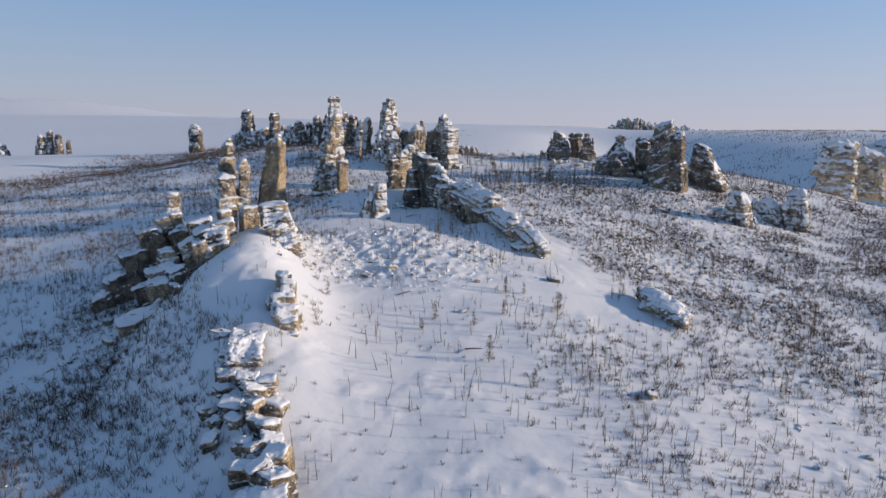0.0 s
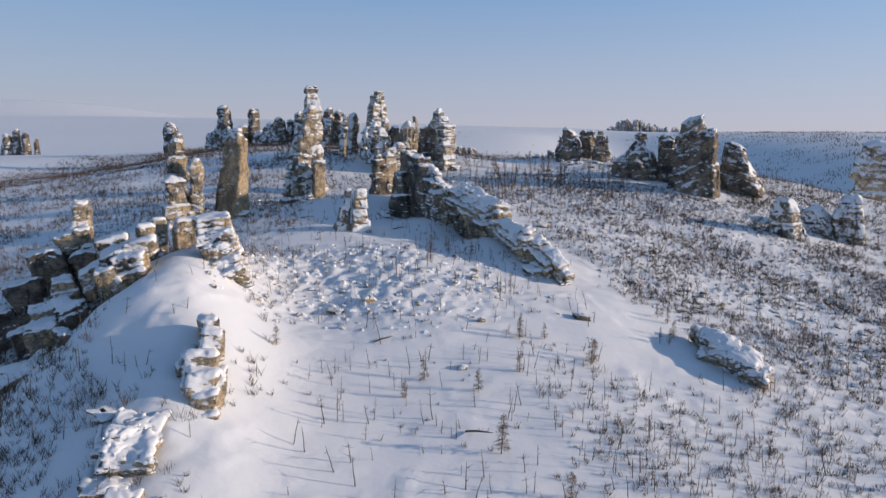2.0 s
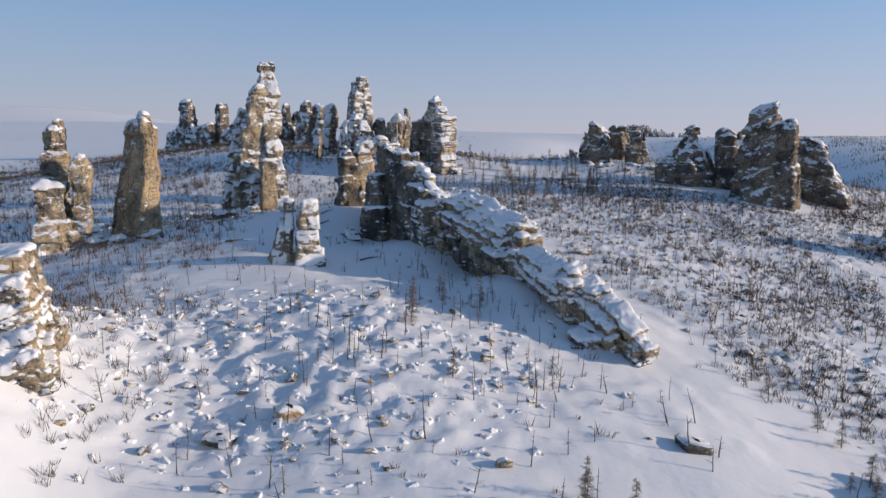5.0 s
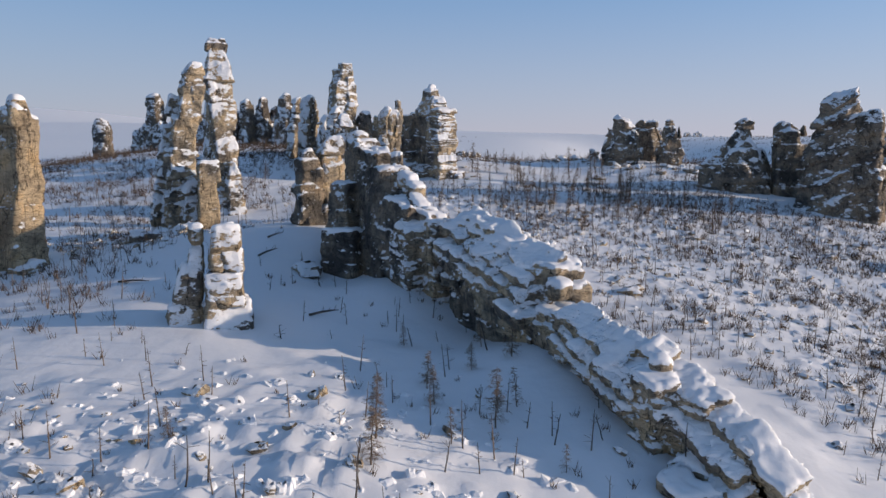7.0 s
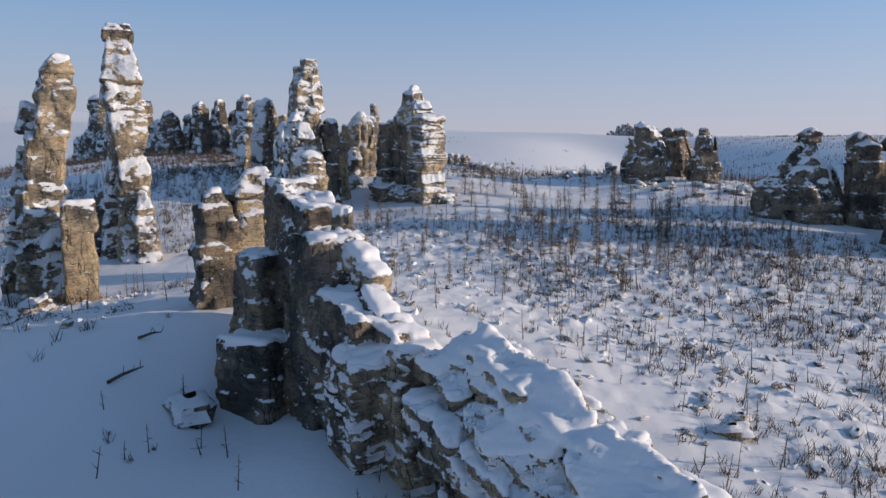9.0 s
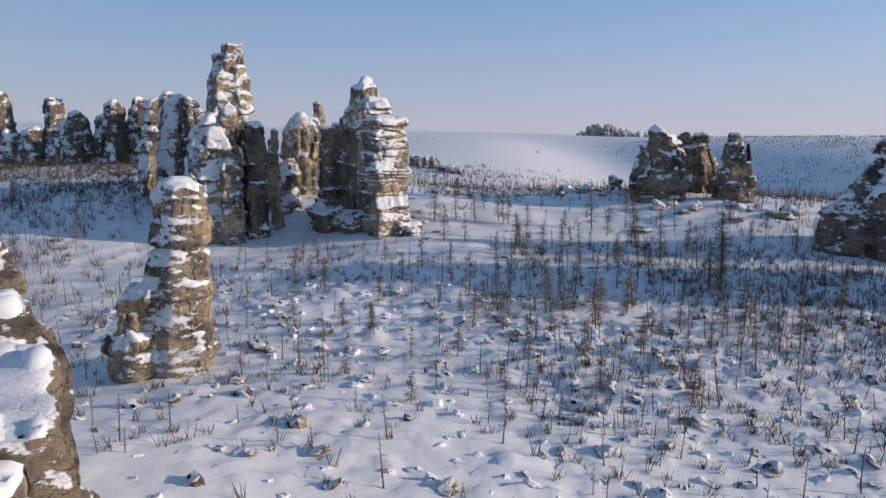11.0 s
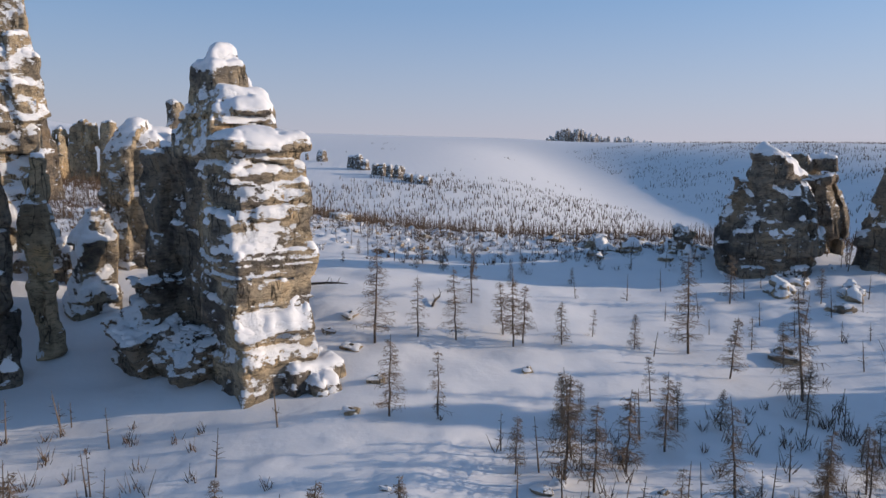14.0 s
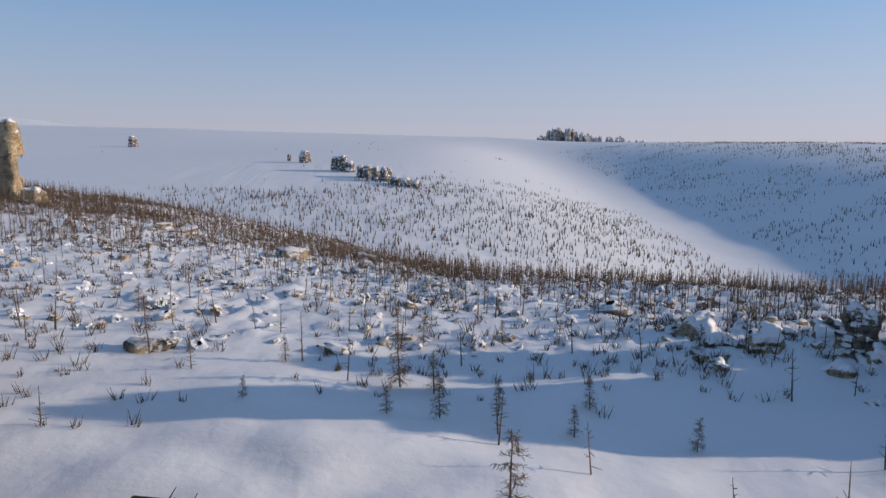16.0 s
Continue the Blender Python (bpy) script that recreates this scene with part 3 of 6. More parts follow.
def tower(label, pillars, name="rock_tower", wind=(0.22, -0.28), crack=0.4, **common):
    """A tower, wall or slab of granite: columns grown together, cut at their joints into stones, with the snow that clings to each."""
    at = thing(name, label, "rock", "granite towers on the hillside")
    cols = [p if callable(p[1]) else column(p[0], p[1], **{**common, **(p[2] if len(p) > 2 else {})}) for p in pillars]
    h = min(c[4] for c in cols)
    lo = np.array([min(c[0][i] for c in cols) for i in (0, 2, 4)]) - 2 * h
    hi = np.array([max(c[0][i] for c in cols) for i in (1, 3, 5)]) + 2 * h
    shape = np.ceil((hi - lo) / h).astype(int) + 1
    D, S, G = np.full(shape, 5.0), np.zeros(shape, np.int32), np.zeros(shape, np.float32)
    axes = [lo[k] + h * np.arange(shape[k]) for k in range(3)]
    for c, (bounds, field, cap, mat, _) in enumerate(cols):
        sl = tuple(slice(max(0, int((bounds[2 * k] - lo[k]) / h)), int((bounds[2 * k + 1] - lo[k]) / h) + 2) for k in range(3))
        X, Y, Z = axes[0][sl[0]][:, None, None], axes[1][sl[1]][None, :, None], axes[2][sl[2]][None, None, :]
        d, k, gap = field(X, Y, Z)
        nearer = d < D[sl]
        G[sl] = np.where(nearer, gap, G[sl])
        S[sl] = np.where(nearer, c * 1000 + k, S[sl])
        D[sl] = np.minimum(d, D[sl])
    verts, quads, nor, where = skin_of(D, h, lo)
    whole, count = islands(quads, np.zeros(len(quads), np.int64))
    quads = quads[count[whole] > 0.04 * count.max()]
    stone_id = S[where[:, 0], where[:, 1], where[:, 2]]
    hold = np.array([c[2] for c in cols])[np.clip(stone_id // 1000, 0, len(cols) - 1)]
    x, y, z = verts.T
    drift = 1.5 * fbm(x * 0.55, y * 0.55, z * 0.8 + 31, 3) + 0.8 * perlin(x * 2.1, y * 2.1, z * 2.6)
    lie = nor
    for turn in range(2):
        lie = even(lie, quads)
    catch = 1.15 * lie[:, 2] + np.maximum(0, lie[:, 0] * wind[0] + lie[:, 1] * wind[1]) + hold * (drift + 0.08) * (0.30 + 0.70 * smooth(-0.15, 0.45, lie[:, 2])) + 0.25 * (hold - 0.5)
    catch = catch - crack * np.clip(1 - np.abs(perlin(x * 0.8, y * 0.8, z * 1.5 + 7)) / 0.10, 0, 1) - 0.6 * crack * smooth(0.2, 0.55, perlin(x * 1.6, y * 1.6, z * 1.6 + 3))
    catch = catch - 0.55 * smooth(0.05, 0.14, G[where[:, 0], where[:, 1], where[:, 2]]) * (1 - 0.6 * smooth(0.75, 0.95, lie[:, 2]))
    for turn in range(2):
        catch = even(catch, quads)
    keep = smooth(0.74, 0.86, catch) * smooth(0.30, 0.52, lie[:, 2] + 0.25 * drift)
    flat = np.clip(nor[:, 2], 0, 1)
    skin = verts + nor * (-0.05 + (0.075 + 0.045 * flat) * keep + 0.05 * keep * perlin(x * 2.6, y * 2.6, z * 2.6))[:, None] + np.array([0, 0, 0.05]) * (keep * flat)[:, None]
    order = stone_id[quads[:, 0]].astype(np.int64)
    for tries in range(3):
        group, sizes = islands(quads, order)
        small = sizes[group] < 40
        if not small.any():
            break
        owner = np.full(len(verts), -1, np.int64)
        owner[quads[~small].ravel()] = np.repeat(order[~small], 4)
        order[small] = owner[quads[small]].max(1)
    group, sizes = islands(quads, order)
    for g in np.unique(group[order >= 0]):
        mine = quads[(group == g) & (order >= 0)]
        if len(mine) < 12:
            continue
        sid = int(order[group == g][0])
        used, back = np.unique(mine, return_inverse=True)
        me = mesh_of("stone", verts[used], back.reshape(-1, 4), [cols[min(sid // 1000, len(cols) - 1)][3]], True, 40)
        stone = part("stone", me, at)
        snowy = mine[keep[mine].max(1) > 0.05]
        if len(snowy) > 10:
            used, back = np.unique(snowy, return_inverse=True)
            tagged(part("snow_cap", mesh_of("snow_cap", skin[used], back.reshape(-1, 4), [SNOW]), stone, "wind-packed white snow"), kind="stuff")
    return at


tower("tall slender granite tower with snowy ledges and a flat cap", [
    *pile(182.6, [(8.4, -26.8, 1.7), (15.0, -27.1, 1.45), (20.0, -27.3, 1.4), (26.0, -27.6, 1.45), (31.2, -27.6, 1.2)], 2.4, mat=ROCK_SNOWY, loose=0.08),
    *pile(184.2, [(8.4, -29.8, 1.5), (15.0, -29.4, 1.3), (21.0, -29.0, 1.15), (25.5, -28.8, 0.9), (28.4, -28.5, 0.6)], 2.2),
    *pile(181.4, [(8.4, -25.4, 1.1), (12.5, -25.6, 1.0), (16.6, -26.0, 0.7)], 1.4, mat=ROCK_SNOWY),
    *pile(184.4, [(8.4, -31.3, 1.0), (13.0, -31.0, 0.9), (16.6, -30.6, 0.6)], 1.8, mat=ROCK_DARK),
    slab((-27.7, 182.7, 31.6), (1.25, 1.1, 0.6), 20, 5, wear=0.35, rough=0.4, cap=0.9, mat=ROCK_DARK),
    slab((-27.5, 182.8, 32.2), (1.05, 0.9, 0.4), 20, 3, wear=0.25, rough=0.4, cap=1.2, mat=ROCK_DARK)], wind=(0.42, -0.42), crack=0.25)
tower("leaning granite tower of stacked blocks above a short orange pillar", [
    *pile(165, [(8.7, -27.0, 1.6), (13.0, -27.0, 1.4), (17.5, -26.6, 1.35), (21.5, -25.7, 1.2), (25.0, -25.0, 1.0), (27.6, -24.5, 0.8)], 2.0, mat=ROCK),
    *pile(166.4, [(8.7, -29.4, 1.6), (13.5, -29.0, 1.3), (18.0, -28.3, 1.0), (21.5, -27.6, 0.75)], 1.7),
    *pile(164.2, [(8.4, -25.2, 1.2), (12.0, -25.2, 1.1), (15.0, -25.2, 0.8)], 1.5, mat=ROCK_FROST),
    slab((-27.0, 165.2, 23.2), (0.85, 0.8, 1.2), 20, 14, wear=0.4, rough=0.4, cap=0.6, mat=ROCK_FROST),
    slab((-23.1, 163, 12.2), (1.0, 0.95, 2.9), 24, taper=(0.03, 0.03), rough=0.4, cap=0.3, crook=0.3, mat=ROCK_ORANGE),
    slab((-23.0, 163, 16.2), (1.1, 1.0, 1.1), 28, taper=(0.08, 0.08), rough=0.45, wear=0.25, cap=0.9, crook=0.3, mat=ROCK)], wind=(0.35, -0.4), crack=0.3)
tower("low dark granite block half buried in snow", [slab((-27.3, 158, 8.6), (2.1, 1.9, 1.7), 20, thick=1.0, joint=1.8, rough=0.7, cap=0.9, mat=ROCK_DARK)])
tower("small twin stack of snow-covered granite slabs", [
    slab((-14.4, 131, 8.0), (1.15, 1.1, 1.4), 20, taper=(0.15, 0.15), rough=0.5, wear=0.3, cap=1.1, mat=ROCK_SNOWY),
    slab((-14.0, 131, 10.3), (0.85, 0.85, 1.6), 15, shear=(0.22, 0), taper=(0.15, 0.2), rough=0.4, wear=0.35, cap=1.3, mat=ROCK_SNOWY),
    slab((-13.5, 131, 12.2), (0.6, 0.65, 0.9), 10, shear=(0.1, 0), taper=(0.1, 0.15), rough=0.4, wear=0.3, cap=1.3, mat=ROCK_SNOWY),
    slab((-13.4, 131, 13.7), (0.42, 0.5, 0.65), 20, wear=0.3, rough=0.3, cap=1.2, crook=0.2, mat=ROCK_SNOWY),
    slab((-11.6, 131, 8.2), (1.35, 1.2, 1.2), 20, taper=(0.05, 0.12), rough=0.4, wear=0.25, cap=1.1, mat=ROCK_SNOWY),
    slab((-11.5, 131, 10.3), (1.15, 1.1, 1.1), 15, taper=(0.02, 0.16), rough=0.4, wear=0.2, cap=1.3, thick=1.2, mat=ROCK_SNOWY),
    slab((-11.6, 131, 12.1), (1.0, 1.0, 0.75), 18, taper=(0.04, 0.1), rough=0.4, wear=0.25, cap=1.2, mat=ROCK_SNOWY),
    slab((-11.5, 131, 13.6), (0.95, 0.95, 0.75), 25, taper=(0.05, 0.12), rough=0.4, wear=0.3, cap=1.2, mat=ROCK_SNOWY)], wind=(0.2, -0.7), crack=0.2)
tower("broad dark granite outcrop with snow-capped boulders on its shoulder", [
    slab((-3.9, 148.2, 12.8), (3.5, 1.8, 6.0), -62, dip=4, thick=4.2, joint=2.8, rough=0.9, cap=-0.4, taper=(0.14, 0.32), mat=ROCK_DARK),
    slab((-2.6, 145.0, 11.9), (2.6, 1.6, 5.4), -62, thick=3.0, joint=2.6, rough=0.8, cap=-0.2, taper=(0.14, 0.18), mat=ROCK_DARK),
    slab((-4.9, 149.9, 13.8), (1.7, 1.5, 5.8), -62, thick=2.6, joint=1.8, cap=0.0, taper=(0.3, 0.3), mat=ROCK_DARK),
    slab((-2.1, 144.9, 16.7), (1.8, 0.9, 0.7), -62, dip=20, roll=10, thick=0.7, cap=-0.3, mat=ROCK_DARK),
    slab((-0.9, 141.6, 10.6), (2.6, 1.35, 4.3), -64, dip=8, thick=0.9, joint=1.6, rough=0.9, cap=0.1, taper=(0.12, 0.15), mat=ROCK_DARK),
    slab((-0.2, 139.6, 9.6), (1.3, 1.25, 3.7), -60, dip=10, roll=6, thick=0.8, joint=1.3, rough=0.9, cap=0.3, taper=(0.2, 0.2), mat=ROCK_FROST),
    slab((-6.1, 145.4, 9.9), (1.7, 1.3, 2.3), -25, wear=0.1, crook=0.3, roll=-3, thick=1.2, rough=0.7, cap=0.9, mat=ROCK_DARK),
    slab((-6.2, 147.6, 12.6), (1.5, 1.2, 3.4), -40, thick=1.4, joint=1.5, cap=0.0, taper=(0.2, 0.2), mat=ROCK_DARK),
    slab((-1.6, 144.4, 17.7), (0.55, 0.5, 0.85), -20, wear=0.35, rough=0.25, cap=1.3, crook=0.2),
    slab((-0.6, 143.0, 16.3), (0.75, 0.6, 0.7), -50, dip=20, wear=0.35, rough=0.25, cap=1.3, crook=0.2),
    slab((-0.1, 142.2, 15.6), (0.75, 0.65, 0.65), -50, dip=25, wear=0.35, rough=0.25, cap=1.3, crook=0.2),
    slab((0.3, 141.0, 14.5), (1.0, 0.7, 0.7), -60, dip=32, wear=0.35, rough=0.3, cap=1.2, crook=0.2),
    slab((1.6, 138.7, 9.8), (0.95, 0.9, 3.9), -58, thick=1.7, rough=0.5, cap=0.7, taper=(0.05, 0.08)),
    slab((1.1, 139.8, 12.9), (0.8, 0.9, 1.3), -50, dip=18, rough=0.6, cap=0.5, mat=ROCK_DARK)], wind=(0.05, -0.35), crack=0.5)
tower("square granite stack with snow lying in its joints", [
    *pile(155, [(9.6, -11.2, 1.5), (13.0, -10.8, 1.3), (16.4, -10.7, 1.15), (18.6, -10.9, 0.8)], 1.3, mat=ROCK_DARK, cap=0.1),
    *pile(156.6, [(9.6, -9.0, 1.4), (14.0, -8.9, 1.3), (18.0, -8.8, 1.2), (19.8, -8.7, 0.9)], 1.9, mat=ROCK, cap=0.1)], wind=(0.3, -0.3))
tower("rounded granite column banded with snow", [
    (174, [(10.6, -8.7, 2.0), (14.5, -8.5, 1.85), (17.0, -8.3, 1.55), (18.4, -8.1, 1.3), (19.8, -8.1, 1.15), (20.5, -8.1, 0.95)], dict(thick=1.9, cap=0.5, flute=0.05, jut=0.07, sides=6, face=-0.9, rough=0.5, block=4)),
    (173.4, [(10.6, -10.7, 1.5), (13.6, -10.4, 1.3), (15.4, -9.9, 0.8)], dict(thick=1.2, cap=0.6, flute=0.2))], fine=0.12, wind=(0.4, -0.4), crack=0.15)
tower("castle-like granite tower plastered with frost, a square block on top", [
    *pile(206.6, [(11.6, -15.4, 1.35), (17.0, -15.1, 1.2), (21.0, -14.9, 1.1), (23.6, -14.3, 0.9)], 2.6, mat=ROCK_SNOWY, loose=0.08),
    *pile(206.2, [(11.6, -13.2, 1.1), (15.0, -13.1, 1.0), (18.0, -13.0, 0.9), (20.6, -13.0, 0.8)], 2.0, mat=ROCK),
    *pile(208.4, [(12.2, -13.6, 1.0), (20.0, -13.4, 0.9), (25.4, -13.3, 0.75)], 3.0, mat=ROCK),
    *pile(209.4, [(12.2, -11.3, 1.1), (19.0, -11.2, 1.0), (24.2, -11.2, 0.85)], 1.6, mat=ROCK_DARK),
    *pile(212.0, [(12.2, -9.8, 0.6), (18.0, -9.8, 0.55), (23.6, -9.7, 0.5)], 3.4, mat=ROCK_ORANGE, loose=0.06),
    *pile(217, [(14.4, -9.0, 1.3), (18.0, -9.0, 1.1), (20.4, -9.0, 0.6)], 1.6),
    *pile(225, [(14.2, -18.2, 2.9), (20.1, -17.6, 2.5), (25.9, -17.2, 2.3), (28.9, -17.0, 2.0), (31.4, -17.0, 1.4)], 2.8, mat=ROCK_SNOWY, loose=0.1),
    slab((-16.5, 225, 32.3), (1.1, 1.1, 1.6), 25, taper=(0.04, 0.04), rough=0.4, wear=0.2, cap=1.0, mat=ROCK),
    slab((-18.2, 225, 31.4), (0.7, 0.9, 1.4), 25, taper=(0.15, 0.15), rough=0.5, wear=0.25, cap=0.9, mat=ROCK_SNOWY),
    *pile(215, [(14.4, -16.8, 1.9), (21.0, -16.6, 1.7), (25.4, -16.3, 1.3)], 2.8),
    *pile(219, [(14.4, -19.6, 1.6), (20.0, -19.3, 1.4), (24.0, -19.0, 0.9)], 2.4)], wind=(0.3, -0.4), crack=0.25)
tower("frosted granite wall with a thin column before it", [
    (228, [(17.0, -25.4, 2.2), (20.0, -25.1, 2.1), (23.0, -24.7, 1.9), (28.3, -24.1, 1.2)], dict(thick=2.6)),
    (222, [(17.5, -26.4, 1.2), (24.2, -25.5, 0.8), (27.4, -25.1, 0.7)], dict(thick=1.4))], mat=ROCK_FROST)
HERO_U, HERO_V = Vector((math.cos(radians(32.5)), math.sin(radians(32.5)), 0)), Vector((-math.sin(radians(32.5)), math.cos(radians(32.5)), 0))


def hero(u0, u1, v0, v1, z0, z1, **how):
    """A block of the massive tower, by its reach along the sunlit face, into the depth and upwards."""
    c = Vector((1.35, 203.9, 0)) + HERO_U * (u0 + u1) / 2 + HERO_V * (v0 + v1) / 2
    how = {**dict(mat=ROCK, fine=0.12, rough=0.6, cap=0.8, thick=9, joint=9), **how}
    turn = how.pop("turn", 0)
    return slab((c.x, c.y, (z0 + z1) / 2), ((u1 - u0) / 2, (v1 - v0) / 2, (z1 - z0) / 2), yaw=32.5 + turn, **how)


tower("massive layered granite tower with a rounded head and snowy ledges", [
    # the body behind the sunlit face, its shade given by the darker stone colour
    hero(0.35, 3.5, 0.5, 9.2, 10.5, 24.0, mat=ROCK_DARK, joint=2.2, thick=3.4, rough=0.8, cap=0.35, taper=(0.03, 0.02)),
    hero(0.0, 3.7, 0.0, 4.0, 10.8, 14.9, taper=(0.0, 0.03), rough=0.5, joint=2.6, cap=0.4),
    hero(0.15, 3.7, -0.1, 4.0, 14.7, 16.1, taper=(0.04, 0.12), thick=0.8, cap=0.35, mat=ROCK_SNOWY),
    hero(0.1, 3.2, 0.0, 4.0, 16.0, 17.5, taper=(0.05, 0.14), cap=0.35, mat=ROCK_SNOWY),
    hero(0.05, 3.75, -0.05, 4.0, 17.3, 18.5, thick=0.7, jut=0.06, cap=0.5),
    hero(-0.05, 3.9, -0.15, 4.0, 18.3, 19.7, thick=0.24, jut=0.07, rough=0.3, cap=0.5),
    hero(0.0, 3.85, 0.05, 4.2, 19.5, 21.3, taper=(0.05, 0.17), cap=1.3, mat=ROCK_SNOWY),
    hero(0.2, 3.75, 0.35, 4.2, 21.0, 22.7, taper=(0.02, 0.05), thick=0.8, joint=1.9, cap=0.35, mat=ROCK_SNOWY),
    hero(0.25, 3.7, 0.4, 4.4, 22.5, 23.5, taper=(0.03, 0.08), thick=0.45, jut=0.1, cap=0.35, mat=ROCK_SNOWY),
    hero(0.3, 3.6, 0.5, 4.4, 23.4, 24.1, taper=(0.05, 0.12), thick=0.35, jut=0.1, cap=0.35, mat=ROCK_SNOWY),
    hero(0.1, 3.8, 0.1, 4.4, 23.9, 24.6, taper=(0.10, 0.10), rough=0.3, wear=0.3, cap=0.35, mat=ROCK_SNOWY),
    hero(0.5, 3.4, 0.6, 4.2, 24.4, 24.9, taper=(0.35, 0.30), rough=0.25, wear=0.3, cap=0.35, mat=ROCK_SNOWY),
    hero(0.3, 3.4, 2.4, 8.0, 23.6, 25.4, taper=(0.12, 0.12), joint=2.0, rough=0.6, cap=0.7),
    hero(0.7, 3.3, 2.2, 5.8, 25.1, 25.8, taper=(0.10, 0.14), thick=0.35, jut=0.1, rough=0.35, cap=0.35, mat=ROCK_SNOWY),
    hero(0.7, 3.2, 3.0, 7.0, 25.3, 26.7, taper=(0.14, 0.16), wear=0.3, rough=0.5, cap=0.8),
    hero(1.2, 3.3, 2.2, 4.4, 25.6, 26.4, taper=(0.2, 0.2), wear=0.3, rough=0.4, cap=0.35, mat=ROCK_SNOWY),
    hero(0.85, 3.1, 3.7, 6.5, 26.0, 28.1, taper=(0.12, 0.14), wear=0.35, rough=0.4, cap=0.6),
    hero(1.25, 2.7, 4.3, 5.9, 27.4, 28.8, taper=(0.3, 0.3), wear=0.35, rough=0.3, cap=1.3, mat=ROCK_SNOWY),
    # unlit back and left flank, shade again put into the stone colour
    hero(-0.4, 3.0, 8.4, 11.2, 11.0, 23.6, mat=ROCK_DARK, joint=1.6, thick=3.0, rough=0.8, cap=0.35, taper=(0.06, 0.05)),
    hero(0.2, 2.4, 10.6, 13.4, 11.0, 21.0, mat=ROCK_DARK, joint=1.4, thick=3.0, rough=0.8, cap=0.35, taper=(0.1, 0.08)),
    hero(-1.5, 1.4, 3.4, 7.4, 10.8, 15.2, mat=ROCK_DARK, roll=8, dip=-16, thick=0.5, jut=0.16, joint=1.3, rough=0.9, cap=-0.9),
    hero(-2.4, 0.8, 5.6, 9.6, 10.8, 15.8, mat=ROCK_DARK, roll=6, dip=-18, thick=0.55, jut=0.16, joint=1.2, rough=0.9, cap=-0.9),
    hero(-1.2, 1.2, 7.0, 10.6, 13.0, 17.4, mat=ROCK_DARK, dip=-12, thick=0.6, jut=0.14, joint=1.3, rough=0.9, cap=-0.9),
    hero(3.0, 4.6, -1.2, 0.4, 11.6, 13.9, taper=(0.1, 0.1), wear=0.3, rough=0.5, cap=0.35, mat=ROCK_SNOWY, turn=-14),
    hero(2.2, 4.9, -0.6, 1.6, 13.3, 14.5, roll=14, taper=(0.12, 0.2), wear=0.25, cap=1.2)], wind=(0.5, -0.42), crack=0.15)
tower("dark granite stack with flat slabs on top", [
    (225, [(15.0, -8.7, 2.4), (18.3, -8.5, 2.3), (23.6, -8.0, 2.3), (25.9, -7.5, 1.6)], dict(thick=2.2)),
    (227, [(15.0, -6.8, 1.1), (23.6, -6.7, 1.0), (27.3, -6.7, 0.6)], dict(thick=1.8))])
tower("low granite wall of broken blocks under snow", [(222, [(15.4, -12.6, 2.2), (17.7, -12.0, 1.7), (18.5, -11.4, 0.8)], dict(thick=0.9)), (223, [(15.4, -15.6, 2.0), (17.3, -15.3, 1.2)], dict(thick=0.9))])
TRIO = "rounded granite stack, one of three on a snowy rise"
tower(TRIO, [(223, [(16.1, 36.0, 3.4), (17.5, 36.1, 3.2), (19.9, 36.5, 2.6), (22.9, 36.0, 1.6), (23.8, 35.2, 0.8)], dict(thick=1.5, cap=0.7, fine=0.17, mat=ROCK_DARK))])
tower(TRIO, [(228, [(16.7, 43.6, 2.0), (19.6, 43.0, 1.9), (20.9, 42.6, 1.9), (22.4, 42.3, 2.2)], dict(thick=2.0, fine=0.17, mat=ROCK_DARK)),
             (228, [(22.2, 41.2, 1.0), (23.6, 41.2, 0.9)], dict(thick=2, mat=ROCK_DARK)), (228, [(22.2, 43.4, 1.1), (23.6, 43.3, 1.0)], dict(thick=2, mat=ROCK_DARK))])
tower(TRIO, [(221, [(14.8, 44.8, 2.8), (16.9, 44.6, 2.4), (19.9, 44.5, 1.6), (21.7, 44.6, 1.0), (23.7, 44.5, 0.85)], dict(thick=1.3, fine=0.17, mat=ROCK_DARK))])
tower("little cairn-like stack of weathered stones", [(228, [(15.0, 31.8, 1.2), (16.8, 31.8, 0.9), (18.4, 31.7, 0.4)], dict(thick=0.7, fine=0.12))])
tower("wide granite outcrop with stepped snowy shoulders", [
    (200, [(9.2, 51.2, 4.4), (12.1, 50.4, 4.6), (15.7, 49.6, 3.8), (19.2, 49.4, 2.4), (22.4, 50.0, 1.2)], dict(mat=ROCK_DARK, thick=2.0)),
    (200, [(11.0, 45.4, 2.7), (15.7, 45.5, 2.3), (17.8, 46.7, 1.0)], dict(mat=ROCK_DARK, thick=1.3)),
    (203, [(9.8, 57.4, 2.0), (15.5, 57.2, 1.4)], dict(mat=ROCK_DARK, thick=1.4))])
tower("great frosted granite tower with a leaning side column", [
    (189, [(8.0, 58.0, 5.4), (15.0, 57.9, 4.2), (21.8, 58.5, 3.3), (26.3, 58.4, 2.0)], dict(mat=ROCK_DARK, thick=1.3, fine=0.22, tilt=(0.55, 0), flute=0.25)),
    (186, [(5.4, 61.6, 2.4), (15.1, 61.3, 2.0), (23.5, 61.0, 1.3)], dict(mat=ROCK_DARK, thick=2.0, tilt=(0.4, 0), flute=0.3)),
    (198, [(9.6, 56.1, 2.8), (22.4, 55.5, 2.2)], dict(mat=ROCK_DARK, thick=2.4))])
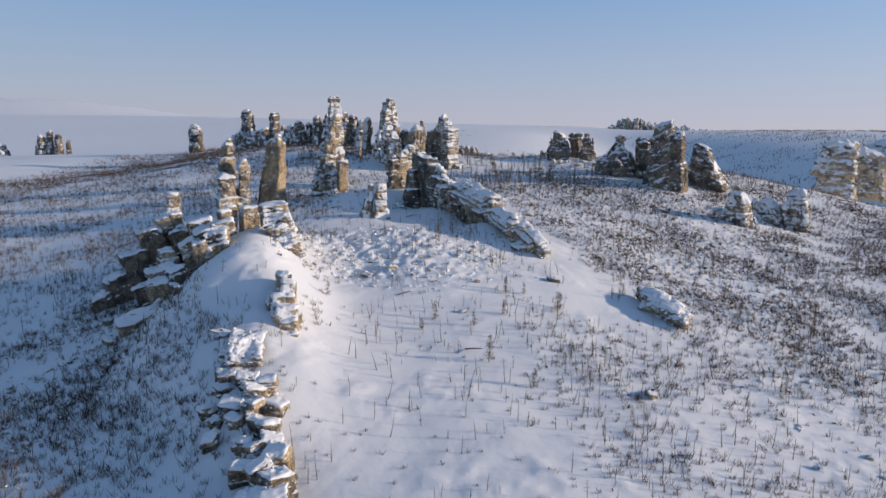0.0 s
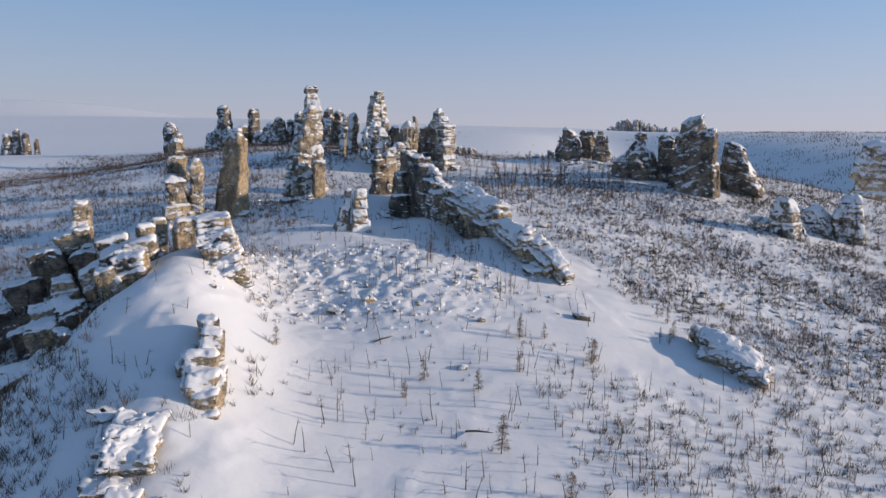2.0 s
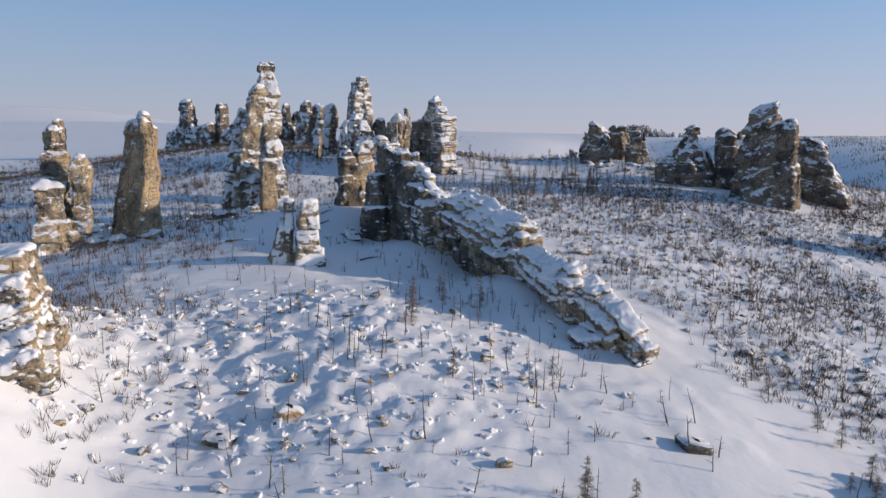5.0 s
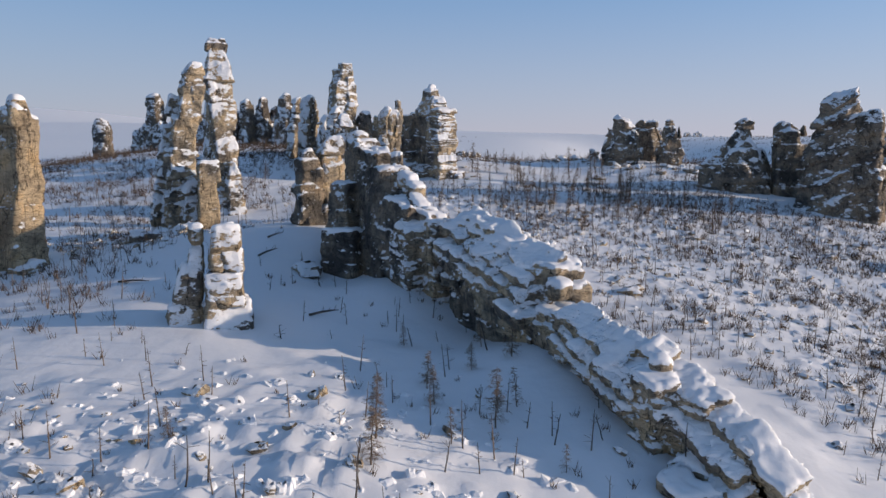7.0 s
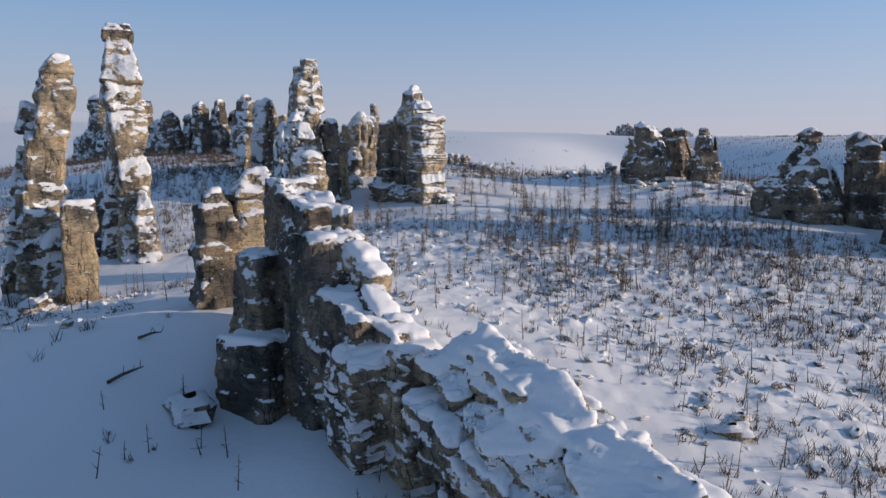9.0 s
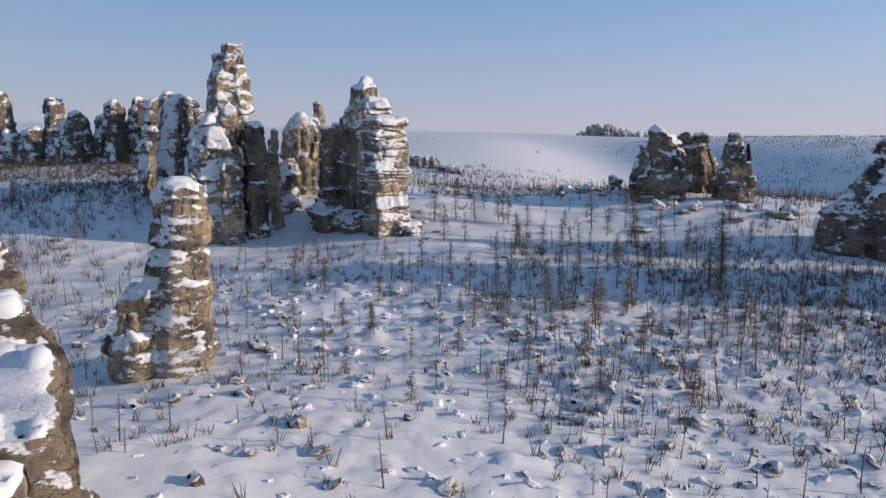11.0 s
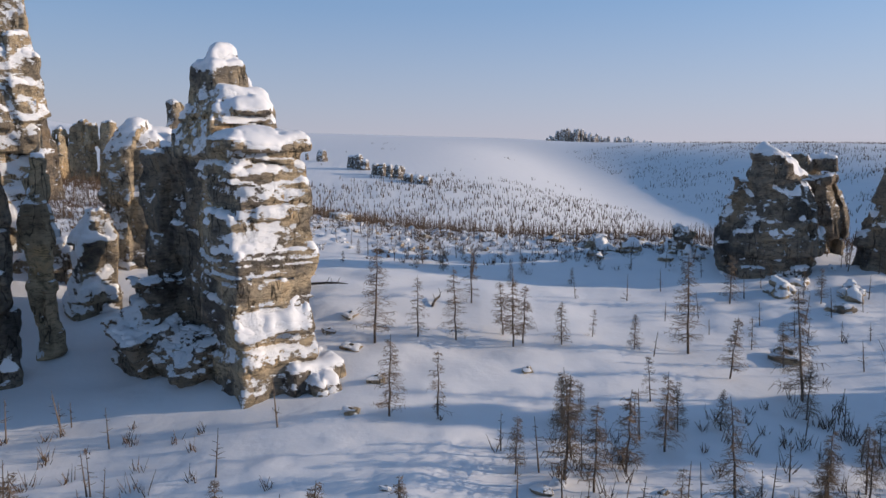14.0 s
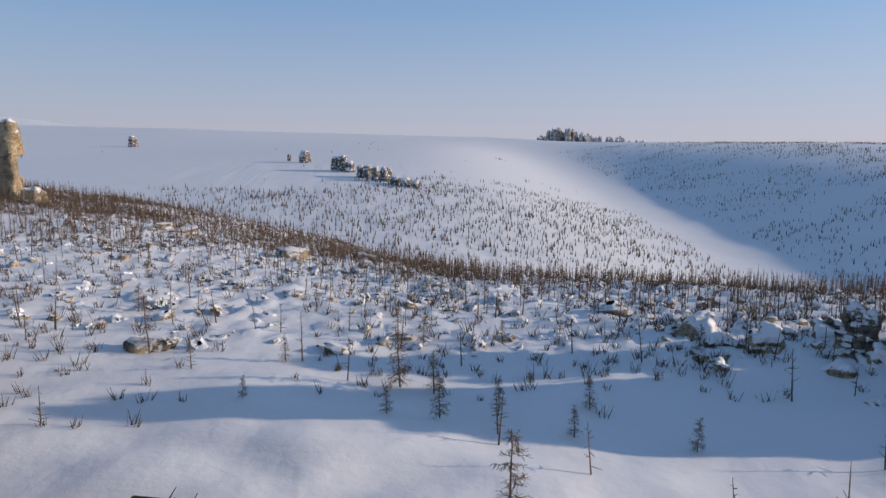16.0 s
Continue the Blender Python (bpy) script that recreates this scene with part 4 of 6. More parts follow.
tower("tapering granite tower of tilted layers", [(197, [(3.8, 75.0, 4.8), (9.7, 73.8, 5.2), (15.8, 71.9, 3.6), (20.1, 71.3, 1.8)], dict(mat=ROCK_DARK, thick=1.2, tilt=(-0.4, 0), fine=0.22, flute=0.15))])
tower("squat granite block crusted with snow", [(165, [(1.9, 70.7, 2.2), (7.3, 69.6, 2.4), (10.6, 68.6, 1.1)], dict(thick=2.0))], mat=ROCK_FROST)
tower("squat granite block crusted with snow", [(173, [(-0.3, 87.8, 2.6), (5.1, 87.0, 2.7), (9.9, 86.8, 1.9)], dict(thick=3.0))], mat=ROCK_FROST)
tower("low granite ledge crusted with snow", [(175, [(1.3, 82.0, 3.6), (5.3, 80.5, 2.8), (8.0, 79.3, 1.5)], dict(thick=2.0))], mat=ROCK_FROST)
tower("long bare granite cliff with level joints", [
    (236, [(1.0, 140.0, 8.0), (12.0, 140.0, 7.4), (18.6, 140.0, 7.0)]),
    (235, [(1.0, 130.5, 7.6), (12.0, 130.5, 6.8), (19.8, 131.0, 6.0), (21.8, 131.5, 4.6)]),
    (238, [(1.0, 150.0, 9.0), (12.0, 150.0, 8.4), (19.0, 150.0, 8.0), (21.6, 151.0, 6.0)])], thick=2.4, fine=0.38, cap=0.25, flute=0.35, deep=0.7, block=3.0, rough=1.3)
tower("tall smooth orange granite pillar standing alone", [
    slab((-36.6, 150.2, 13.6), (1.6, 1.5, 7.9), 58, taper=(0.22, 0.26), shear=(0.10, -0.06), rough=0.45, wear=0.55, cap=0.7, crook=0.5, thick=5.5, jut=0.03, mat=ROCK_ORANGE),
    slab((-34.9, 148.9, 13.4), (1.4, 1.5, 8.2), 62, dip=-2, taper=(0.24, 0.26), shear=(0.09, -0.06), rough=0.4, wear=0.55, cap=0.7, crook=0.5, thick=6.5, jut=0.03, mat=ROCK_ORANGE),
    slab((-38.0, 150.4, 9.8), (1.2, 1.5, 4.2), 10, taper=(0.15, 0.1), shear=(0.1, 0), rough=0.6, cap=0.7, mat=ROCK_DARK),
    slab((-35.8, 149.7, 21.5), (0.9, 0.9, 1.0), 58, taper=(0.4, 0.4), wear=0.5, rough=0.35, cap=0.9, crook=0.3, mat=ROCK_ORANGE),
    slab((-34.3, 148.5, 22.0), (0.85, 0.9, 1.5), 62, taper=(0.4, 0.4), wear=0.5, rough=0.35, cap=0.9, crook=0.3, mat=ROCK_ORANGE),
    slab((-36.9, 148.4, 7.2), (1.6, 1.0, 0.9), -20, 8, 10, rough=0.6, wear=0.25, cap=0.9),
    slab((-38.6, 147.8, 6.4), (1.3, 1.0, 0.8), 15, -10, 6, rough=0.6, wear=0.25, cap=0.9)], wind=(0.1, -0.2))
tower("granite stack with a snow-capped head beside a low boulder", [
    *pile(148, [(6.5, -45.6, 1.9), (12.0, -45.3, 1.6), (17.0, -45.0, 1.45), (20.0, -44.7, 1.1), (22.4, -44.4, 0.7)], 1.6, mat=ROCK),
    *pile(145, [(6.5, -44.4, 1.9), (11.0, -44.4, 1.7), (15.2, -44.2, 1.4)], 2.4, mat=ROCK, cap=1.1),
    *pile(146, [(6.5, -41.8, 1.3), (12.0, -41.4, 1.1), (18.2, -40.8, 0.75)], 2.6, mat=ROCK)], wind=(0.2, -0.3))
CRAG = dict(thick=1.7, joint=2.3, rough=0.9, jut=0.10)
tower("jagged dark granite crag on the shaded side of the ridge", [
    slab((-40.3, 105.0, 12.2), (1.15, 1.2, 2.7), 20, thick=1.1, joint=1.5, rough=0.7, cap=0.5, taper=(0.16, 0.2), shear=(0.1, 0)),
    slab((-40.0, 103.4, 8.4), (1.9, 2.1, 3.4), 25, dip=-12, **CRAG, cap=0.5),
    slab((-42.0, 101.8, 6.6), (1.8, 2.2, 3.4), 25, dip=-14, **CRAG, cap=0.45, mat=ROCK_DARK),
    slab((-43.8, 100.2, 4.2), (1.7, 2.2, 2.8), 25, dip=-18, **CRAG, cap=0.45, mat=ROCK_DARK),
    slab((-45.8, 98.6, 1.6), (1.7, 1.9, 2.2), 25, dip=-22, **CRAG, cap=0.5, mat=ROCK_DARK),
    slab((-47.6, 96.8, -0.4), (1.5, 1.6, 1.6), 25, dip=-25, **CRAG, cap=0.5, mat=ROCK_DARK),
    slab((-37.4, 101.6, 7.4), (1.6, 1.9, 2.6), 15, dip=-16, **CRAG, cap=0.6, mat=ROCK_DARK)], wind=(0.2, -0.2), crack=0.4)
tower("tan-faced granite crag half way down the shaded side", [
    slab((-38.1, 96.6, 5.8), (1.3, 1.5, 2.1), 30, dip=-10, thick=0.9, rough=0.8, cap=0.7, taper=(0.2, 0.2)),
    slab((-37.9, 94.0, 3.6), (1.8, 1.6, 2.3), 35, dip=-14, **CRAG, cap=0.5),
    slab((-37.0, 90.4, 2.6), (2.3, 1.3, 2.3), -62, roll=12, thick=2.0, joint=3.0, rough=0.7, cap=0.5),
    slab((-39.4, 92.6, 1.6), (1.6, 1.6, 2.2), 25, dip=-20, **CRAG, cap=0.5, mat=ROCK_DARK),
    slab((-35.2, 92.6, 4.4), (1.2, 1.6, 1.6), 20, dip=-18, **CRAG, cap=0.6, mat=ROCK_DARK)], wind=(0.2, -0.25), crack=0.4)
tower("tilted granite slab sunk in the shaded slope", [
    slab((-38.2, 86.0, 0.4), (2.6, 1.1, 1.0), -140, roll=-22, dip=14, thick=0.6, rough=0.7, cap=0.9),
    slab((-36.0, 87.6, 1.2), (1.5, 1.1, 0.9), -120, roll=-18, thick=0.6, rough=0.8, cap=0.7, mat=ROCK_DARK)], wind=(0.2, -0.2))
tower("low granite ledge breaking through the shaded slope", [
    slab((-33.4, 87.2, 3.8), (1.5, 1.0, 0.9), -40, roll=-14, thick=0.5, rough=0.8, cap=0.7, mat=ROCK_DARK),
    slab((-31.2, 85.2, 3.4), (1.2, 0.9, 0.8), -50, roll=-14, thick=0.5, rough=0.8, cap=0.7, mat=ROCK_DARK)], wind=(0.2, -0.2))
tower("snow-mantled granite crag on the crest of the ridge", [
    slab((-31.0, 98.6, 10.6), (1.5, 1.3, 1.0), 15, dip=-14, wear=0.35, rough=0.45, mat=ROCK_SNOWY, cap=1.2, thick=1.2),
    slab((-31.2, 96.8, 9.2), (1.5, 1.5, 1.2), 10, dip=-12, wear=0.3, rough=0.5, mat=ROCK_SNOWY, cap=1.2, thick=1.2),
    slab((-30.9, 96.2, 7.6), (1.4, 1.3, 1.2), 10, dip=-8, wear=0.25, rough=0.5, cap=0.9, thick=1.0),
    slab((-32.6, 95.0, 7.0), (1.1, 1.2, 2.3), 20, dip=-14, rough=0.7, cap=0.6, joint=1.4, taper=(0.15, 0.15)),
    slab((-33.2, 98.4, 8.8), (1.5, 1.7, 1.8), 18, dip=-20, wear=0.25, rough=0.6, mat=ROCK_SNOWY, cap=1.1, thick=0.9),
    slab((-35.0, 97.2, 7.0), (1.4, 1.6, 2.0), 20, dip=-24, rough=0.8, cap=0.9, thick=0.8),
    slab((-31.6, 101.6, 11.6), (0.95, 0.9, 1.2), 30, wear=0.4, rough=0.35, cap=0.9, crook=0.3),
    slab((-35.0, 101.2, 10.2), (1.7, 1.6, 1.3), 20, dip=-14, wear=0.3, rough=0.5, mat=ROCK_SNOWY, cap=1.2)], wind=(0.25, -0.55), crack=0.35)
for y, x, z, w in ((110.4, -30.4, 12.4, 1.5), (110.0, -33.8, 11.8, 0.9), (106.5, -32.2, 12.9, 0.9), (111.5, -27.9, 12.2, 1.0)):
    g = min(z - 2.0, float(land(x, y)) - 0.4)
    tower("flat granite boulder under a cushion of snow", [slab((x, y, (z + g) / 2), (w, w * 0.9, (z - g) / 2), 30, wear=0.4, rough=0.4, cap=1.2, crook=0.3, taper=(0.1, 0.1))], name="capped_boulder")
tower("snowy granite buttress above the hollow", [
    slab((-25.0, 103.8, 12.4), (1.9, 1.9, 1.0), 20, dip=-6, wear=0.35, rough=0.5, mat=ROCK_SNOWY, cap=1.3, thick=1.4),
    slab((-24.4, 103.2, 11.0), (2.1, 1.9, 1.0), 15, dip=-16, thick=0.55, joint=1.3, rough=0.8, mat=ROCK_SNOWY, cap=0.85),
    slab((-23.6, 102.4, 9.7), (2.0, 1.8, 1.0), 15, dip=-18, thick=0.5, joint=1.2, rough=0.9, mat=ROCK_SNOWY, cap=0.8),
    slab((-22.8, 101.6, 8.4), (1.7, 1.6, 1.0), 20, dip=-18, thick=0.5, joint=1.1, rough=0.9, mat=ROCK_SNOWY, cap=0.75),
    slab((-22.0, 100.4, 7.0), (1.4, 1.4, 1.2), 20, dip=-14, thick=0.5, joint=1.1, rough=0.9, mat=ROCK_SNOWY, cap=0.7),
    slab((-22.4, 102.6, 6.4), (1.4, 1.6, 2.6), 20, thick=1.0, rough=0.7, mat=ROCK_SNOWY, cap=0.6)], wind=(0.2, -0.55), crack=0.8)
KNOB = dict(mat=ROCK_SNOWY, wear=0.45, rough=0.45, crook=0.4)
tower("round-headed granite knob wrapped in snow", [
    slab((-19.3, 83.4, 6.3), (0.95, 0.9, 1.0), 20, cap=1.2, **KNOB),
    slab((-18.4, 81.6, 5.3), (1.0, 1.3, 1.3), 10, dip=8, cap=1.2, thick=1.0, **KNOB),
    slab((-18.4, 79.0, 4.6), (1.35, 1.5, 1.0), 15, dip=6, roll=-6, cap=1.3, **KNOB),
    slab((-17.6, 76.6, 3.9), (1.25, 1.4, 0.95), 15, dip=8, roll=-8, cap=1.3, **KNOB),
    slab((-17.9, 77.8, 2.4), (1.5, 2.2, 1.6), 12, thick=0.8, cap=0.7, rough=0.6, wear=0.25),
    slab((-17.0, 75.4, 2.4), (1.0, 0.9, 1.2), 12, thick=0.6, cap=0.8, rough=0.6, wear=0.25),
    slab((-16.7, 74.6, 1.2), (0.8, 0.8, 1.0), 20, thick=0.6, cap=0.5, rough=0.6, wear=0.25),
    slab((-19.8, 80.0, 3.4), (0.6, 2.6, 1.5), 10, thick=0.7, cap=0.6, rough=0.8, mat=ROCK_DARK)], wind=(0.2, -0.6), crack=0.5)
tower("broad granite slab plastered with crusted snow", [
    slab((-20.6, 71.0, 1.7), (1.8, 3.0, 0.8), 8, roll=13, dip=8, thick=0.4, joint=1.6, rough=0.9, cap=0.95, mat=ROCK_SNOWY),
    slab((-22.0, 72.4, 1.2), (1.6, 2.2, 0.9), 8, roll=12, dip=-4, thick=0.4, joint=1.5, rough=0.9, cap=0.95, mat=ROCK_SNOWY),
    slab((-20.9, 67.6, -0.8), (1.6, 1.4, 1.2), 8, thick=0.8, rough=0.6, cap=0.9),
    slab((-21.5, 70.5, -1.2), (1.7, 3.0, 1.4), 8, thick=0.9, rough=0.8, cap=0.5, mat=ROCK_DARK)], name="rock_wall", wind=(0.2, -0.5), crack=0.8)
low = np.random.RandomState(8)
LOW = []
for y, x, top, w in ((62.6, -17.6, 0.7, 1.0), (63.8, -16.6, 0.9, 1.0), (61.4, -15.2, -0.4, 1.0), (60.6, -17.0, 0.0, 0.9), (62.0, -19.6, -0.6, 1.1), (60.0, -18.8, -1.2, 0.9), (58.6, -15.6, -1.0, 1.1), (56.6, -14.6, -1.6, 1.0), (57.0, -17.2, -2.0, 1.0), (54.8, -13.8, -1.9, 1.1), (53.0, -14.8, -2.3, 1.1), (51.5, -13.0, -2.4, 1.2), (62.8, -22.4, -1.4, 0.9), (65.4, -21.2, -0.5, 1.1), (58.4, -20.6, -2.4, 0.9), (65.4, -18.8, 0.7, 1.1),
                     (59.4, -16.8, -0.9, 0.8), (55.8, -16.0, -1.9, 0.9), (53.6, -16.4, -2.6, 0.9), (61.0, -21.0, -1.9, 0.8), (50.0, -14.6, -2.9, 1.1), (49.0, -12.6, -3.0, 1.1)):
    turn, lean, side = low.uniform(-50, 50), low.uniform(-22, 14), low.uniform(-8, 24)
    LOW.append(slab((x, y, top - 0.35), (w, w * low.uniform(0.6, 0.85), low.uniform(0.3, 0.5)), turn, lean, side, rough=0.5, cap=low.uniform(0.5, 0.95), crook=0.3, thick=0.45))
    LOW.append(slab((x + low.uniform(-0.4, 0.4), y + 0.3, top - 1.4), (w * 0.8, w * 0.8, 1.0), turn + 20, lean * 0.5, side * 0.4, rough=0.6, cap=0.5, thick=0.7, crook=0.3, mat=ROCK_DARK if low.uniform() < 0.4 else ROCK))
tower("broken granite wall at the foot of the ridge, snow on its blocks", LOW, name="rock_wall", crack=0.4)

# the leaning wall that runs down from the broad outcrop, layer on layer dipping along its crest
WALL = []
run = np.random.RandomState(15)
SHEET = dict(mat=ROCK_SNOWY, rough=0.55, crook=0.4, jut=0.1)


def along(a, b, f):
    return [p + (q - p) * f for p, q in zip(a, b)]


# first length: sheets that step down from the crest over an undercut base
head, tail = (3.6, 137.4, 14.8), (8.7, 128.4, 12.5)
for row, (out, fall, wide, roll, pieces, cap) in enumerate(((0.1, 0.55, 1.15, 30, 3, 1.2), (0.75, 1.35, 1.15, 28, 4, 1.0), (1.3, 2.3, 1.1, 22, 3, 0.95), (1.45, 3.3, 1.0, 12, 4, 0.9))):
    for k in range(pieces):
        x, y, z = along(head, tail, (k + 0.5 + run.uniform(-0.08, 0.08)) / pieces)
        o = out + run.uniform(-0.15, 0.15)
        WALL.append(slab((x - 0.87 * o, y - 0.48 * o, z - fall + run.uniform(-0.12, 0.12)), (5.4 / pieces, wide, 0.52), -61 + run.uniform(-4, 4), 15 + run.uniform(-3, 4), roll + run.uniform(-4, 4), thick=0.5, joint=2.4, cap=cap, **SHEET))
for k in range(3):
    x, y, z = along(head, tail, (k + 0.5) / 3)
    WALL.append(slab((x + 0.35, y + 0.2, z - 4.9), (2.0, 1.15, 4.6), -61, 10, thick=1.3, joint=2.5, cap=0.5, rough=0.7))
    WALL.append(slab((x - 0.75, y - 0.42, z - 4.5), (1.9, 0.7, 1.1), -61, 14, 4, thick=1.6, joint=2.2, cap=0.3, rough=0.6))
for k in range(5):
    x, y, z = along(head, tail, (k + 0.2) / 5)
    g = float(land(x, y)) - 1.2
    WALL.append(slab((x - 0.1, y - 0.05, (g + z - 3) / 2), (1.3, 1.1, (z - 3 - g) / 2), -61, rough=0.8, thick=1.4, joint=2.4, cap=0.5, mat=ROCK_DARK))
# the boulders that close it
WALL.append(slab((9.2, 126.8, 6.6), (1.5, 1.2, 2.4), -61, rough=0.8, thick=1.2, joint=2.0, cap=0.5))
for x, y, z, s in ((9.4, 129.2, 11.7, 0.95), (10.0, 128.6, 10.5, 0.95), (9.5, 127.8, 9.5, 0.9), (8.9, 127.4, 11.0, 0.8), (8.6, 127.6, 9.2, 1.0)):
    WALL.append(slab((x, y, z), (s, s * 0.9, s * 0.75), run.uniform(-80, -30), 14, 10, wear=0.4, rough=0.35, cap=1.0, crook=0.3))
# second length: thin sheets ending in an upright broken face
head, tail = (9.3, 125.6, 10.6), (12.0, 118.4, 9.1)
for out, fall, wide, roll, pieces in ((0.1, 0.45, 1.0, 26, 2), (0.6, 1.1, 1.0, 22, 3), (0.9, 1.9, 0.9, 14, 2)):
    for k in range(pieces):
        x, y, z = along(head, tail, (k + 0.5) / pieces)
        WALL.append(slab((x - 0.92 * out, y - 0.38 * out, z - fall), (4.0 / pieces, wide, 0.5), -68 + run.uniform(-4, 4), 13 + run.uniform(-3, 5), roll, thick=0.28, joint=2.2, cap=0.8, **SHEET))
for k in range(2):
    x, y, z = along(head, tail, (k + 0.5) / 2)
    WALL.append(slab((x + 0.1, y, z - 3.4), (2.2, 0.95, 3.0), -68, 11, thick=0.5, joint=2.0, cap=0.5, rough=0.7))
for x, y, z in ((12.6, 118.4, 7.6), (13.6, 116.6, 6.6), (14.6, 115.4, 5.9), (15.8, 114.0, 5.0), (10.4, 122.4, 8.6)):
    g = float(land(x, y)) - 1.0
    WALL.append(slab((x, y, (g + z) / 2), (1.2, 0.8, (z - g) / 2), -60, rough=0.8, thick=1.0, joint=1.8, cap=0.6))
WALL.append(slab((11.8, 118.0, 7.3), (0.9, 0.9, 1.7), -68, 6, thick=0.4, joint=1.2, cap=0.6, rough=0.6, jut=0.14))
WALL.append(slab((12.1, 118.3, 9.3), (0.45, 0.42, 0.42), 0, wear=0.3, rough=0.2, cap=1.3, crook=0.1))
# third and fourth lengths and the last boulder
for x, y, z, l, w, t, dip, roll in ((13.0, 119.0, 8.7, 1.7, 0.75, 0.6, 18, 14), (13.3, 117.3, 7.9, 1.3, 0.8, 0.7, 16, 10), (13.0, 117.6, 6.6, 1.4, 0.9, 1.1, 10, 6), (14.4, 116.4, 7.5, 2.0, 0.8, 0.55, 26, 20), (14.0, 116.0, 6.4, 1.9, 0.9, 0.6, 22, 18), (13.6, 115.4, 5.4, 1.6, 0.9, 0.7, 20, 16), (15.6, 114.6, 6.1, 1.4, 0.9, 0.8, 30, 14), (16.4, 113.2, 4.9, 1.1, 0.8, 0.7, 26, 8), (12.3, 114.6, 4.9, 1.0, 0.8, 0.5, 14, 10)):
    WALL.append(slab((x, y, z), (l, w, t), -58 + run.uniform(-6, 6), dip, roll, thick=0.4, joint=1.6, cap=1.1, **SHEET))
tower("leaning granite wall of slanting slabs thick with snow", WALL, name="rock_ridge", wind=(-0.35, -0.5), crack=0.75)

# the lone tilted slab on the slope
tower("long tilted granite slab with snow on its back", [
    (y, [(top - 4.4, x - 0.3, w * 1.05), (top - 1.0, x, w), (top, x + 0.3, w * 0.8)], dict(deep=2.0)) for y, x, top, w in ((97.6, 29.6, 1.7, 1.4), (95.1, 30.6, 1.0, 1.4), (92.6, 31.6, 0.2, 1.4))],
      name="rock_slab", thick=0.7, tilt=(0.15, 0.24), yaw=0.33, cap=0.5, fine=0.11, flute=0.05, sides=4, jut=0.16, block=2.5)

# the castle of spires behind, the lone towers on the skyline and the far tors
spires = np.random.RandomState(5)
for x, y, top, w in ((-58, 272, 26.5, 2.0), (-54, 268, 28.0, 2.2), (-50, 270, 27.0, 2.0), (-47, 266, 29.6, 2.0), (-43, 268, 30.5, 2.4), (-40, 270, 28.5, 2.2), (-36, 262, 30.8, 2.6), (-33, 264, 29.8, 2.2), (-30, 260, 27.6, 2.0)):
    g = float(land(x, y))
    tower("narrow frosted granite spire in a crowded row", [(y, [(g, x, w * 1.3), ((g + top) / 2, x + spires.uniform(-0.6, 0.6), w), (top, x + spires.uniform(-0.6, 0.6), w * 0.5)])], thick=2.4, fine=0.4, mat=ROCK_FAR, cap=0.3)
for x, y, top, w in ((-79, 290, 32.3, 2.2), (-76, 288, 24.5, 2.4), (-72, 288, 25.0, 2.0), (-68, 290, 31.6, 2.0), (-82, 291, 24.0, 2.6), (-64, 286, 24.0, 2.2), (-85, 292, 22.6, 1.6)):
    g = float(land(x, y))
    tower("narrow granite spire on the skyline", [(y, [(g, x, w * 1.5), ((g + top) / 2, x, w * 1.1), (top, x + spires.uniform(-0.3, 0.3), w * 0.75)])], thick=2.6, fine=0.4, mat=ROCK_FAR, cap=0.3)
tower("row of orange granite columns behind the towers", [
    (300, [(10.0, -44.2, 1.8), (22.0, -44.0, 1.6), (27.4, -43.8, 1.0)]), (301, [(10.0, -40.4, 2.0), (22.0, -40.2, 1.6), (28.2, -40.0, 1.1)]), (300, [(10.0, -36.4, 2.0), (22.0, -36.2, 1.7), (28.0, -36.0, 1.2)]),
    (298, [(10.0, -32.4, 1.6), (17.0, -32.5, 1.2), (19.6, -32.7, 0.5)])], thick=5.0, fine=0.25, cap=0.4, flute=0.8, mat=ROCK_ORANGE)
tower("lone dark granite tower on the skyline", [(335, [(14.0, -115.5, 3.7), (23.2, -115.7, 2.9), (27.4, -115.8, 1.6)])], thick=3.0, fine=0.5, mat=ROCK_FAR, cap=0.3)
for x, y, top, w in ((-212, 377, 22, 2.8), (-208, 378, 24.5, 2.4), (-203, 377, 22.5, 2.0), (-199, 379, 19.5, 1.6), (-234, 378, 17.5, 3.5)):
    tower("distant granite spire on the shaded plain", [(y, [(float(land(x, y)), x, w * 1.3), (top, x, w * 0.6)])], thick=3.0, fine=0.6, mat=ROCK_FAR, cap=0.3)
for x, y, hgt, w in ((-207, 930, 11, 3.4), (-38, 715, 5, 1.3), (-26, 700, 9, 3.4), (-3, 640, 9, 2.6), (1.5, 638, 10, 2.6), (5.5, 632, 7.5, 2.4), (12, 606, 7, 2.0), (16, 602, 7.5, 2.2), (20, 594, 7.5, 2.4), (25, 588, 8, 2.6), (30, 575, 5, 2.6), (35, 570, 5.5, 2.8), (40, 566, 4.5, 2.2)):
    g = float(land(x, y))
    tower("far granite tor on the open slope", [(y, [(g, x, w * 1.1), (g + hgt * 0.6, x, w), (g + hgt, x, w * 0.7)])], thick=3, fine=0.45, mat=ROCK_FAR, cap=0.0)
